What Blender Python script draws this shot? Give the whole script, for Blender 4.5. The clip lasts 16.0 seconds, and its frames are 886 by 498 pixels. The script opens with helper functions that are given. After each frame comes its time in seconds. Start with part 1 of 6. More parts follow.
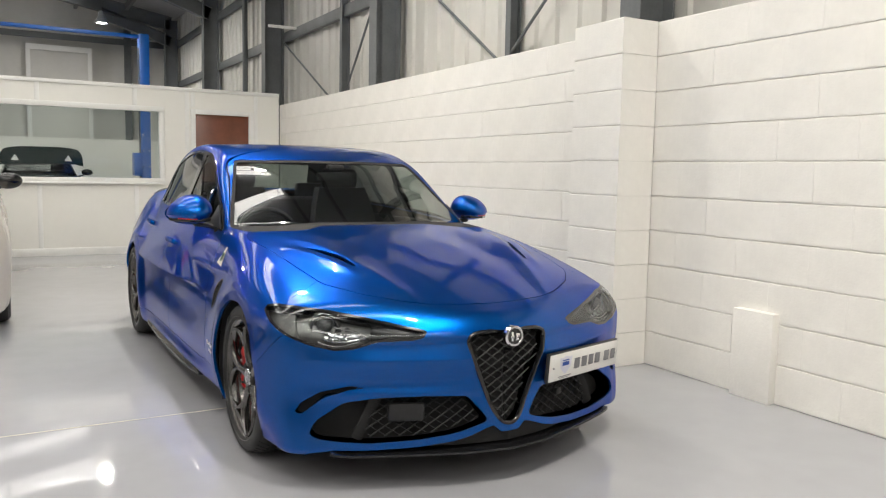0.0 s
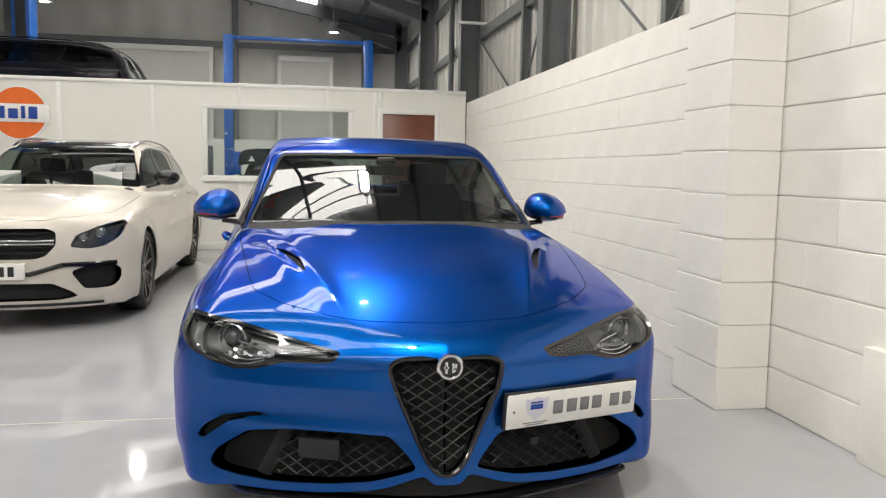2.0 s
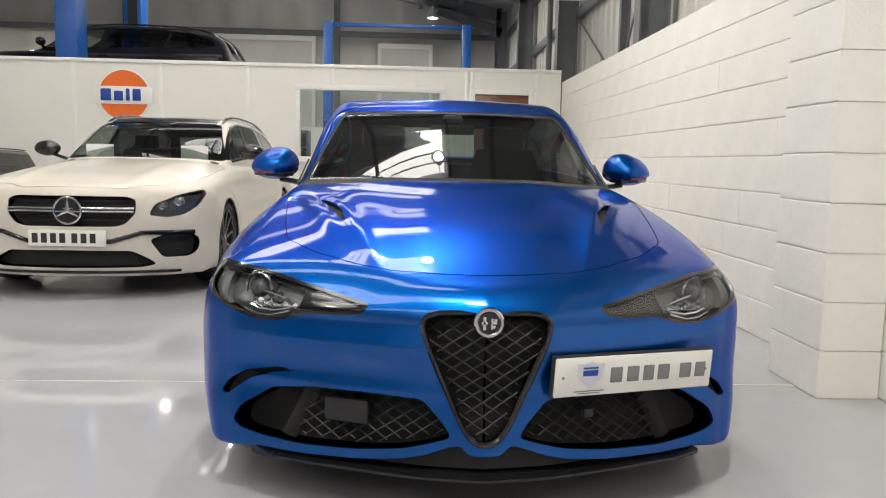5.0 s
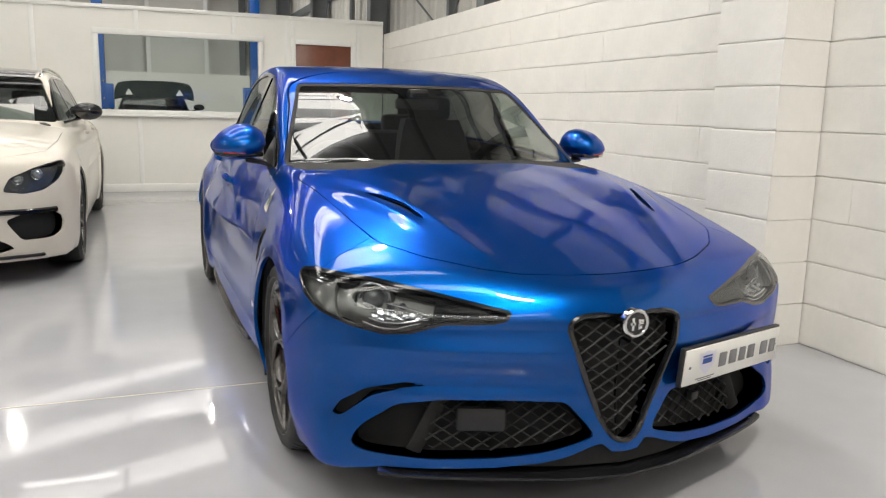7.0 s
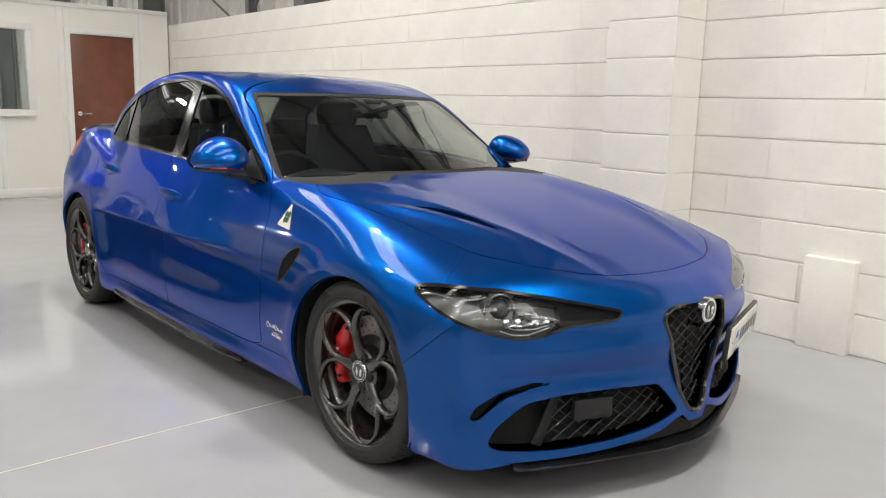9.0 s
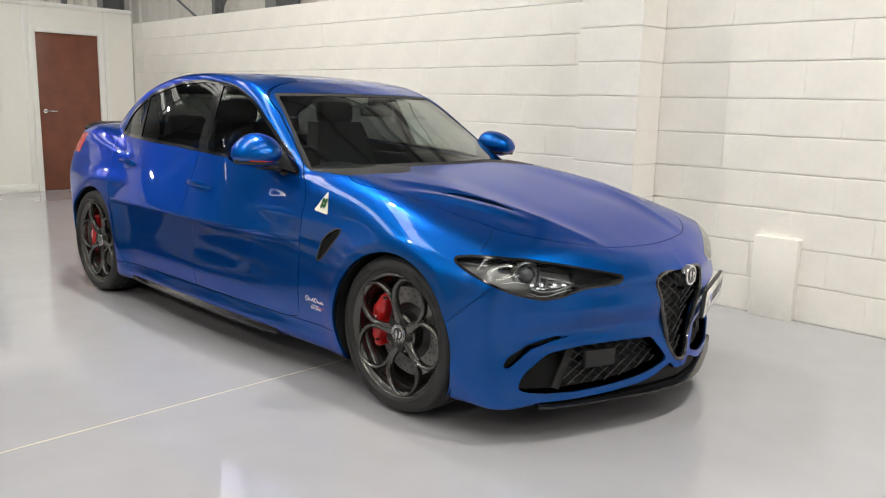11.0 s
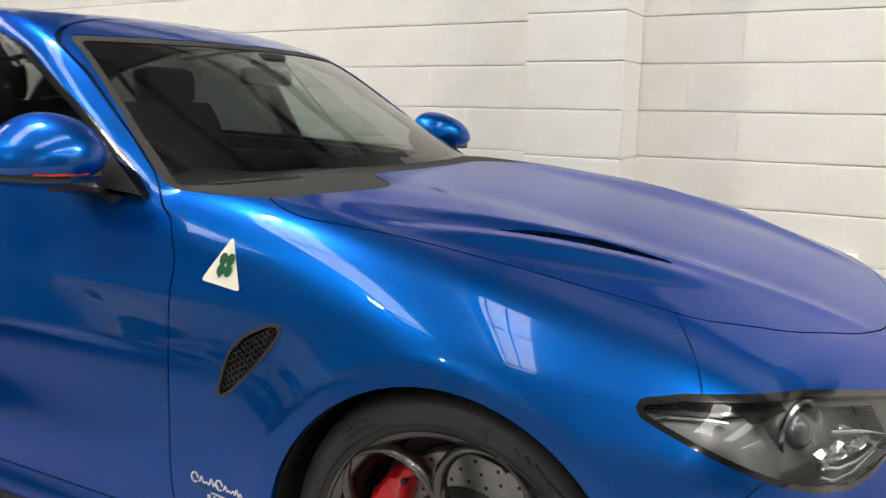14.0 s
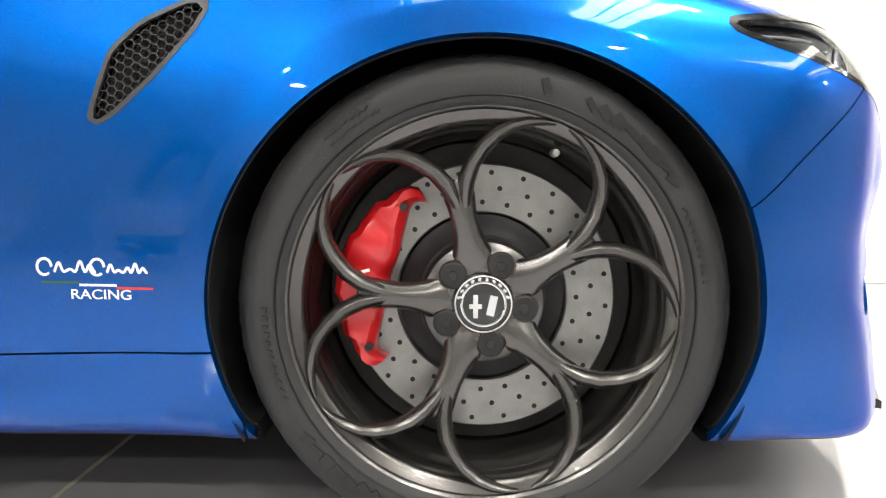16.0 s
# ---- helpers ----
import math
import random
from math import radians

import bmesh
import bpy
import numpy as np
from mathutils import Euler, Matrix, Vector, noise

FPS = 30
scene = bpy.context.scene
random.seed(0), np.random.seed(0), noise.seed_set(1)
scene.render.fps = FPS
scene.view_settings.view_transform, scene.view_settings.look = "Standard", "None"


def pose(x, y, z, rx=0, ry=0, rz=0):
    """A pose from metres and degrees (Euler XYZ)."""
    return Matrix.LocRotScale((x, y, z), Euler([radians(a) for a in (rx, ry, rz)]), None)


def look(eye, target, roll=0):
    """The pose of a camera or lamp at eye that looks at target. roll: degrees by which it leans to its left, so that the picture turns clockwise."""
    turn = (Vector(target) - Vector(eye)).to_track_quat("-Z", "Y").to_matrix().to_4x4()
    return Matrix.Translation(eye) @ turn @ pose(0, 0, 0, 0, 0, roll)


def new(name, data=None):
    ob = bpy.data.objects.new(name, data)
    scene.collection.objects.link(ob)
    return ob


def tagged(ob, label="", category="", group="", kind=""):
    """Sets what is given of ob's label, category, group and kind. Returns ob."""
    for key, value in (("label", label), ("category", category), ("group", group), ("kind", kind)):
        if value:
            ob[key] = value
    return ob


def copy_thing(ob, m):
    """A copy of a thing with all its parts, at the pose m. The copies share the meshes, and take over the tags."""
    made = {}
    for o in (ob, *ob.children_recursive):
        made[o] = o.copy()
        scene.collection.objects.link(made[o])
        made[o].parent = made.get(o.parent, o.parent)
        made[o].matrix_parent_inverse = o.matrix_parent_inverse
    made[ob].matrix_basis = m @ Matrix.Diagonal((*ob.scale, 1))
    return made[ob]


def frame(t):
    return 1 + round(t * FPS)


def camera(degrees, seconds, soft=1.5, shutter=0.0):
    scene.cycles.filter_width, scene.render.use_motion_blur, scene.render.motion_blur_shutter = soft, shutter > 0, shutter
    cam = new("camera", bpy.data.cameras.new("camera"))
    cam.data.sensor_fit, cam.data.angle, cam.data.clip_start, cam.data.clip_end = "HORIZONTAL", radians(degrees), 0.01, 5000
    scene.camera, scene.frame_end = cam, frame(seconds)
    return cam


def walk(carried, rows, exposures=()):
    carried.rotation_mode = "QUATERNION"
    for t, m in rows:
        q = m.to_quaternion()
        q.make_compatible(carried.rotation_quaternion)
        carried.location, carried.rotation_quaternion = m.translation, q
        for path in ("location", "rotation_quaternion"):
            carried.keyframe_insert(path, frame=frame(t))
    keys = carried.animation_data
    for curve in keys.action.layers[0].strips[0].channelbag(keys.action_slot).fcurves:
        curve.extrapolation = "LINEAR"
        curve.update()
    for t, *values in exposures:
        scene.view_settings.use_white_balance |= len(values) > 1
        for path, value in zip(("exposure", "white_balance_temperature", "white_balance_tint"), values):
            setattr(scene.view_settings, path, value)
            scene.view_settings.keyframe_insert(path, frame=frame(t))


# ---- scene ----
cam = camera(59.2, 16.0, 1.15, 0.3)
PATH = [
    (0, (-1.692, -3.218, 1.196), (-0.711, -1.486, 1.001), 1.1),
    (0.5, (-1.305, -3.238, 1.182), (-0.451, -1.441, 0.979), 0.9),
    (1, (-1.014, -3.196, 1.18), (-0.359, -1.317, 0.978), 0.8),
    (1.5, (-0.728, -3.125, 1.18), (-0.242, -1.196, 0.98), 0.9),
    (2, (-0.447, -3.058, 1.17), (-0.085, -1.102, 0.968), 1.0),
    (2.5, (-0.273, -2.967, 1.156), (-0.046, -0.99, 0.954), 0.9),
    (3, (-0.13, -2.922, 1.122), (-0.026, -0.935, 0.92), 1.0),
    (3.2, (-0.12, -2.893, 1.073), (-0.066, -0.904, 0.867), 1.1),
    (5.3, (-0.294, -2.82, 1.001), (-0.167, -0.838, 0.771), 1.2),
    (5.5, (-0.363, -2.807, 1.043), (-0.155, -0.833, 0.796), 1.2),
    (6, (-0.563, -2.681, 1.045), (-0.117, -0.754, 0.75), 1.3),
    (6.5, (-0.859, -2.554, 1.087), (-0.255, -0.678, 0.752), 1.4),
    (7, (-1.234, -2.526, 1.138), (-0.526, -0.689, 0.786), 1.4),
    (7.5, (-1.484, -2.371, 1.128), (-0.662, -0.583, 0.772), 1.4),
    (8, (-1.771, -2.246, 1.152), (-0.76, -0.557, 0.794), 1.4),
    (8.5, (-2.05, -2.164, 1.171), (-0.837, -0.615, 0.811), 1.5),
    (9, (-2.267, -2.06, 1.203), (-0.964, -0.585, 0.843), 1.5),
    (9.5, (-2.557, -2.065, 1.215), (-1.177, -0.663, 0.852), 1.4),
    (9.7, (-2.615, -2.072, 1.205), (-1.212, -0.692, 0.845), 1.7),
    (11.8, (-2.852, -2.202, 1.212), (-1.434, -0.84, 0.848), 1.4),
    (12, (-2.771, -2.132, 1.191), (-1.352, -0.77, 0.83), 1.3),
    (12.5, (-2.494, -1.893, 1.195), (-1.066, -0.541, 0.829), 1.1),
    (13, (-2.196, -1.487, 1.159), (-0.74, -0.166, 0.789), 1.2),
    (13.5, (-2.007, -0.994, 1.119), (-0.467, 0.229, 0.757), 0.9),
    (14, (-1.873, -0.547, 1.084), (-0.14, 0.382, 0.722), 0.9),
    (14.5, (-1.82, -0.199, 0.973), (0.074, 0.329, 0.606), 1.0),
    (15, (-1.793, 0.024, 0.68), (0.174, 0.226, 0.383), 1.3),
    (15.5, (-1.78, 0.037, 0.499), (0.21, 0.143, 0.322), 0.5),
    (16, (-1.794, 0.042, 0.476), (0.198, 0.062, 0.298), 0.3),
]
walk(cam, [(t, look(eye, target, roll)) for t, eye, target, roll in PATH], [(0, -0.22), (14.0, -0.2), (14.5, -0.2), (15.0, 0.35), (15.5, 1.15), (16.0, 1.1)])
from mathutils.bvhtree import BVHTree

# ---- light ----
world = bpy.data.worlds.new("world")
scene.world = world
world.use_nodes = True
sky = world.node_tree.nodes.new("ShaderNodeTexSky")
sky.sky_type, sky.sun_disc, sky.sun_elevation, sky.sun_rotation = "NISHITA", False, radians(40), radians(200)
world.node_tree.links.new(sky.outputs[0], world.node_tree.nodes["Background"].inputs[0])
world.node_tree.nodes["Background"].inputs[1].default_value = 0.1
scene.view_settings.exposure = 0.0


# ---- materials ----
def material(name, colour, rough=0.5, metal=0.0, coat=0.0, grain=0.0, scale=8.0, bump=0.0, bump_scale=60.0, emit=None, spec=0.5, wear=0.0):
    """A surface with colour that varies at two scales, rough patches and fine relief."""
    m = bpy.data.materials.new(name)
    m.use_nodes = True
    n, l = m.node_tree.nodes, m.node_tree.links
    p = n["Principled BSDF"]
    c = (*colour, 1) if len(colour) == 3 else colour
    p.inputs["Base Color"].default_value = c
    p.inputs["Roughness"].default_value, p.inputs["Metallic"].default_value = rough, metal
    p.inputs["Coat Weight"].default_value, p.inputs["Coat Roughness"].default_value = coat, 0.03
    p.inputs["Specular IOR Level"].default_value = spec
    if emit:
        p.inputs["Emission Color"].default_value, p.inputs["Emission Strength"].default_value = (*emit[0], 1), emit[1]
    co = n.new("ShaderNodeTexCoord")
    if grain:
        a, b = n.new("ShaderNodeTexNoise"), n.new("ShaderNodeTexNoise")
        a.inputs["Scale"].default_value, b.inputs["Scale"].default_value = scale, scale * 9
        a.inputs["Detail"].default_value = 5
        mix = n.new("ShaderNodeMath")
        mix.operation = "MULTIPLY_ADD"
        mix.inputs[1].default_value = 0.4
        l.new(co.outputs["Object"], a.inputs["Vector"]), l.new(co.outputs["Object"], b.inputs["Vector"])
        l.new(b.outputs[0], mix.inputs[0]), l.new(a.outputs[0], mix.inputs[2])
        ramp = n.new("ShaderNodeMapRange")
        ramp.inputs[1].default_value, ramp.inputs[2].default_value = 0.45, 0.95
        ramp.inputs[3].default_value, ramp.inputs[4].default_value = 1 - grain, 1 + grain
        l.new(mix.outputs[0], ramp.inputs[0])
        hsv = n.new("ShaderNodeHueSaturation")
        hsv.inputs["Color"].default_value = c
        l.new(ramp.outputs[0], hsv.inputs["Value"]), l.new(hsv.outputs[0], p.inputs["Base Color"])
        if wear:
            r = n.new("ShaderNodeMapRange")
            r.inputs[1].default_value, r.inputs[2].default_value = 0.4, 1.0
            r.inputs[3].default_value, r.inputs[4].default_value = max(rough - wear, 0.02), rough + wear
            l.new(mix.outputs[0], r.inputs[0]), l.new(r.outputs[0], p.inputs["Roughness"])
    if bump:
        t, bu = n.new("ShaderNodeTexNoise"), n.new("ShaderNodeBump")
        t.inputs["Scale"].default_value, t.inputs["Detail"].default_value = bump_scale, 4
        bu.inputs["Strength"].default_value, bu.inputs["Distance"].default_value = bump, 0.01
        l.new(co.outputs["Object"], t.inputs["Vector"]), l.new(t.outputs[0], bu.inputs["Height"]), l.new(bu.outputs[0], p.inputs["Normal"])
    return m


def glass(name, tint, rough=0.0, ior=1.45, clear=0.5):
    """A thin pane: clear, tinted, with the sheen of glass."""
    m = bpy.data.materials.new(name)
    m.use_nodes = True
    n, l = m.node_tree.nodes, m.node_tree.links
    n.remove(n["Principled BSDF"])
    t, g, f, x = n.new("ShaderNodeBsdfTransparent"), n.new("ShaderNodeBsdfGlossy"), n.new("ShaderNodeLayerWeight"), n.new("ShaderNodeMixShader")
    t.inputs[0].default_value, g.inputs["Roughness"].default_value, f.inputs[0].default_value = (*tint, 1), rough, 0.5
    pw, ma = n.new("ShaderNodeMath"), n.new("ShaderNodeMath")
    pw.operation, ma.operation = "POWER", "MULTIPLY_ADD"
    r0 = ((ior - 1) / (ior + 1))**2 * 1.3
    pw.inputs[1].default_value, ma.inputs[1].default_value, ma.inputs[2].default_value = 4.5, 1 - r0, r0
    l.new(f.outputs["Facing"], pw.inputs[0]), l.new(pw.outputs[0], ma.inputs[0])
    l.new(ma.outputs[0], x.inputs[0]), l.new(t.outputs[0], x.inputs[1]), l.new(g.outputs[0], x.inputs[2])
    l.new(x.outputs[0], n["Material Output"].inputs[0])
    return m


def car_paint(name, base, sheen, flake=0.0):
    m = material(name, base, rough=0.33, metal=flake, coat=0.78)
    n, l = m.node_tree.nodes, m.node_tree.links
    p = n["Principled BSDF"]
    p.inputs["Coat Roughness"].default_value = 0.015
    p.inputs["Coat IOR"].default_value = 1.46
    p.inputs["Specular IOR Level"].default_value = 0.10
    p.inputs["Specular Tint"].default_value = (*[0.06 + 0.94 * c / max(sheen) for c in sheen], 1)
    v, r, co = n.new("ShaderNodeTexVoronoi"), n.new("ShaderNodeMix"), n.new("ShaderNodeTexCoord")
    v.inputs["Scale"].default_value = 1800
    r.data_type = "RGBA"
    r.inputs[6].default_value, r.inputs[7].default_value = (*base, 1), (*sheen, 1)
    l.new(co.outputs["Object"], v.inputs["Vector"])
    sep = n.new("ShaderNodeSeparateColor")
    l.new(v.outputs["Color"], sep.inputs[0]), l.new(sep.outputs[0], r.inputs[0])
    l.new(r.outputs[2], p.inputs["Base Color"])
    return m


BLUE = car_paint("blue_pearl_paint", (0.0002, 0.047, 0.215), (0.0004, 0.112, 0.48), 0.86)
PEARL = car_paint("pearl_white_paint", (0.55, 0.51, 0.44), (0.65, 0.61, 0.54), 0.0)
MESH_BLACK = material("satin_black_mesh", (0.012, 0.012, 0.013), 0.45, coat=0.05, grain=0.25, scale=60)
BLACK_GLOSS = material("gloss_black", (0.006, 0.006, 0.007), 0.12, coat=0.6, grain=0.2)
BLACK_PLASTIC = material("black_plastic", (0.022, 0.022, 0.023), 0.45, grain=0.3, scale=30, bump=0.05, bump_scale=400)
UNDER = material("black_underbody", (0.012, 0.012, 0.012), 0.8, grain=0.3)
CARBON = material("dark_carbon_trim", (0.007, 0.007, 0.008), 0.25, coat=0.3, grain=0.4, scale=90)
RUBBER = material("tyre_rubber", (0.018, 0.018, 0.018), 0.62, grain=0.25, scale=25, bump=0.08, bump_scale=300, wear=0.1)
RUBBER_MARK = material("raised_rubber_mark", (0.007, 0.007, 0.007), 0.3, grain=0.2, scale=60)
ALLOY = material("dark_grey_alloy", (0.115, 0.110, 0.105), 0.26, metal=0.9, coat=0.2, grain=0.06, scale=12)
STEEL = material("brushed_disc_steel", (0.27, 0.265, 0.255), 0.34, metal=0.8, grain=0.12, scale=40, bump=0.03, bump_scale=500)
CHROME = material("bright_chrome", (0.78, 0.78, 0.78), 0.08, metal=1.0, grain=0.05)
DARK_METAL = material("dark_iron", (0.03, 0.028, 0.026), 0.5, metal=0.6, grain=0.3)
RED = material("red_caliper_paint", (0.52, 0.008, 0.012), 0.3, coat=0.5, grain=0.08, scale=30)
WHITE_PRINT = material("white_print", (0.82, 0.82, 0.80), 0.35, grain=0.04)
GREEN_PRINT = material("green_print", (0.008, 0.085, 0.03), 0.35, grain=0.05)
RED_PRINT = material("red_print", (0.6, 0.03, 0.03), 0.35, grain=0.05)
GREY_PRINT = material("grey_print", (0.20, 0.20, 0.21), 0.45, grain=0.05)
BLUE_PRINT = material("blue_print", (0.01, 0.06, 0.33), 0.4, grain=0.05)
ORANGE_PRINT = material("orange_print", (0.82, 0.16, 0.02), 0.4, grain=0.05)
CREAM_ENAMEL = material("cream_enamel", (0.78, 0.76, 0.66), 0.2, coat=0.5, grain=0.05)
PLATE_WHITE = material("white_plate_acrylic", (0.80, 0.79, 0.75), 0.22, coat=0.4, grain=0.03)
CABIN = material("dark_cabin_trim", (0.014, 0.014, 0.015), 0.6, grain=0.3, scale=20, bump=0.05, bump_scale=300)
SEAT_LEATHER = material("black_leather", (0.012, 0.012, 0.012), 0.45, grain=0.3, scale=30, bump=0.06, bump_scale=250)
TINT = glass("tinted_car_glass", (0.52, 0.57, 0.54))
PRIVACY = glass("dark_privacy_glass", (0.12, 0.13, 0.13))
SCREEN = glass("windscreen_glass", (0.50, 0.57, 0.54), ior=1.80)
CLEAR = glass("clear_lens", (0.86, 0.88, 0.88))
PANE = glass("clear_window_glass", (0.86, 0.90, 0.89))
LENS = material("projector_glass", (0.09, 0.095, 0.10), 0.06, metal=0.3, coat=1.0, grain=0.1)
LAMP_INNER = material("dark_lamp_housing", (0.11, 0.11, 0.112), 0.30, metal=0.5, grain=0.2, scale=40)
REFLECTOR = material("lamp_reflector", (0.50, 0.51, 0.53), 0.20, metal=1.0, grain=0.05)
AMBER = material("amber_reflector", (0.6, 0.03, 0.015), 0.25, coat=0.5, grain=0.05)
WALL_PAINT = material("white_masonry_paint", (0.82, 0.80, 0.75), 0.55, grain=0.045, scale=2.5, bump=0.16, bump_scale=70, wear=0.06)
MORTAR = material("painted_joint", (0.78, 0.76, 0.71), 0.6, grain=0.05, bump=0.2, bump_scale=150)
PANEL_WHITE = material("white_partition_panel", (0.80, 0.79, 0.74), 0.35, grain=0.02, scale=1.5)
TRIM_WHITE = material("white_plastic_trim", (0.80, 0.80, 0.77), 0.3, grain=0.03)
DOOR_WOOD = material("red_brown_veneer", (0.17, 0.055, 0.028), 0.35, coat=0.2, grain=0.2, scale=6, bump=0.03, bump_scale=200)
CLADDING = material("pale_metal_cladding", (0.62, 0.61, 0.57), 0.4, grain=0.05, scale=1.2)
STEELWORK = material("grey_painted_steel", (0.13, 0.14, 0.145), 0.5, grain=0.15, scale=4, bump=0.04)
# for the out-of-view walls; grey lightened to bounce light onto the car's side
BOUNCE_SHEET = material("unseen_bounce_cladding", (0.42, 0.42, 0.415), 0.45, grain=0.08, scale=1.2)
ROOF_SHEET = material("grey_roof_lining", (0.38, 0.385, 0.39), 0.5, grain=0.12, scale=1.5)
LIFT_BLUE = material("blue_lift_paint", (0.005, 0.10, 0.42), 0.35, coat=0.3, grain=0.1)
DARK_CAR = car_paint("black_car_paint", (0.006, 0.006, 0.008), (0.012, 0.012, 0.016), 0.0)
GREEN_CAR = car_paint("dark_green_car_paint", (0.006, 0.014, 0.014), (0.010, 0.022, 0.022), 0.1)


# ---- mesh helpers ----
def mesh_object(name, verts, faces, mat, parent=None, label="", normals=None, smooth=True):
    me = bpy.data.meshes.new(name)
    me.from_pydata([tuple(v) for v in verts], [], [tuple(f) for f in faces])
    me.materials.append(mat)
    if smooth:
        me.polygons.foreach_set("use_smooth", [True] * len(me.polygons))
    if normals is not None:
        me.normals_split_custom_set_from_vertices([tuple(n) for n in normals])
    me.update()
    ob = new(name, me)
    ob.parent = parent
    if label:
        ob["label"] = label
    return ob


def part(name, bm, mat, parent=None, label="", smooth=None):
    """Links a bmesh as one mesh object under a thing; edges sharper than 35 degrees stay sharp."""
    bmesh.ops.recalc_face_normals(bm, faces=bm.faces)
    for f in bm.faces:
        f.smooth = True
    for e in bm.edges:
        e.smooth = len(e.link_faces) == 2 and e.calc_face_angle(0) < radians(35)
    me = bpy.data.meshes.new(name)
    bm.to_mesh(me)
    bm.free()
    me.materials.append(mat)
    ob = new(name, me)
    ob.parent = parent
    if label:
        ob["label"] = label
    return ob


def thing(name, at, label, category, group="", kind="", turn=0):
    ob = new(name)
    ob.matrix_basis = pose(*at, 0, 0, turn)
    return tagged(ob, label, category, group, kind)


def box(x0, x1, y0, y1, z0, z1, bevel=0.0, bm=None):
    """A box between two corners, with bevelled edges."""
    bm = bm or bmesh.new()
    r = bmesh.ops.create_cube(bm, size=1, matrix=Matrix.LocRotScale(((x0 + x1) / 2, (y0 + y1) / 2, (z0 + z1) / 2), None, (abs(x1 - x0), abs(y1 - y0), abs(z1 - z0))))
    if bevel:
        es = list({e for v in r["verts"] for e in v.link_edges})
        bmesh.ops.bevel(bm, geom=es, offset=bevel, segments=2, affect="EDGES", profile=0.5)
    return bm


def lathe(profile, steps=48, axis="x", bm=None, at=(0, 0, 0)):
    """Turns a profile of (radius, along) about an axis."""
    bm = bm or bmesh.new()
    rings = []
    for k in range(steps):
        a = 2 * math.pi * k / steps
        c, s = math.cos(a), math.sin(a)
        ring = []
        for r, d in profile:
            p = (d, r * c, r * s) if axis == "x" else (r * c, d, r * s) if axis == "y" else (r * c, r * s, d)
            ring.append(bm.verts.new(Vector(p) + Vector(at)))
        rings.append(ring)
    for k in range(steps):
        p, q = rings[k], rings[(k + 1) % steps]
        for i in range(len(profile) - 1):
            bm.faces.new((p[i], p[i + 1], q[i + 1], q[i]))
    bmesh.ops.remove_doubles(bm, verts=bm.verts, dist=1e-6)
    return bm


def sweep(points, width, height, up=(0, 0, 1), sides=8, bm=None, closed=False):
    """A rounded bar along points; width and height may be lists along it."""
    bm = bm or bmesh.new()
    pts = [Vector(p) for p in points]
    n = len(pts)
    rings = []
    for i, p in enumerate(pts):
        a, b = (pts[(i - 1) % n], pts[(i + 1) % n]) if closed else (pts[max(i - 1, 0)], pts[min(i + 1, n - 1)])
        d = (b - a).normalized()
        s = d.cross(Vector(up)).normalized()
        u = s.cross(d)
        w = width[i] if hasattr(width, "__len__") else width
        h = height[i] if hasattr(height, "__len__") else height
        ring = []
        for k in range(sides):
            t = 2 * math.pi * (k + 0.5) / sides
            ring.append(bm.verts.new(p + s * (w / 2 * math.cos(t)) + u * (h / 2 * math.sin(t))))
        rings.append(ring)
    for i in range(n if closed else n - 1):
        p, q = rings[i], rings[(i + 1) % n]
        for k in range(sides):
            bm.faces.new((p[k], p[(k + 1) % sides], q[(k + 1) % sides], q[k]))
    if not closed:
        bm.faces.new(rings[0][::-1]), bm.faces.new(rings[-1])
    return bm


def spline(keys):
    """A smooth curve through (at, value) keys, for arrays."""
    ks = np.array([k[0] for k in keys], float)
    vs = np.array([k[1] for k in keys], float)
    d = np.diff(vs) / np.diff(ks)
    m = np.empty(len(ks))
    m[0], m[-1] = d[0], d[-1]
    h = np.diff(ks)
    m[1:-1] = (d[:-1] * h[1:] + d[1:] * h[:-1]) / (h[1:] + h[:-1])

    def at(x):
        x = np.asarray(x, float)
        xx = np.clip(x, ks[0], ks[-1])
        i = np.clip(np.searchsorted(ks, xx) - 1, 0, len(ks) - 2)
        w = ks[i + 1] - ks[i]
        t = (xx - ks[i]) / w
        y = (2 * t**3 - 3 * t**2 + 1) * vs[i] + (t**3 - 2 * t**2 + t) * w * m[i] + (-2 * t**3 + 3 * t**2) * vs[i + 1] + (t**3 - t**2) * w * m[i + 1]
        return y + (x - xx) * np.where(x < ks[0], m[0], m[-1])
    return at


def smax(a, b, r):
    h = np.clip(0.5 + 0.5 * (a - b) / r, 0, 1)
    return b * (1 - h) + a * h + r * h * (1 - h)


def smin(a, b, r):
    return -smax(-a, -b, r)


def rounded(points, r=0.02, n=5):
    """A closed outline with its corners rounded off."""
    out = []
    k = len(points)
    for i in range(k):
        p, a, b = np.array(points[i], float), np.array(points[i - 1], float), np.array(points[(i + 1) % k], float)
        da, db = np.linalg.norm(a - p), np.linalg.norm(b - p)
        s, e = p + (a - p) * min(r / da, 0.45), p + (b - p) * min(r / db, 0.45)
        for t in np.linspace(0, 1, n):
            out.append((1 - t)**2 * s + 2 * t * (1 - t) * p + t * t * e)
    return np.array(out)


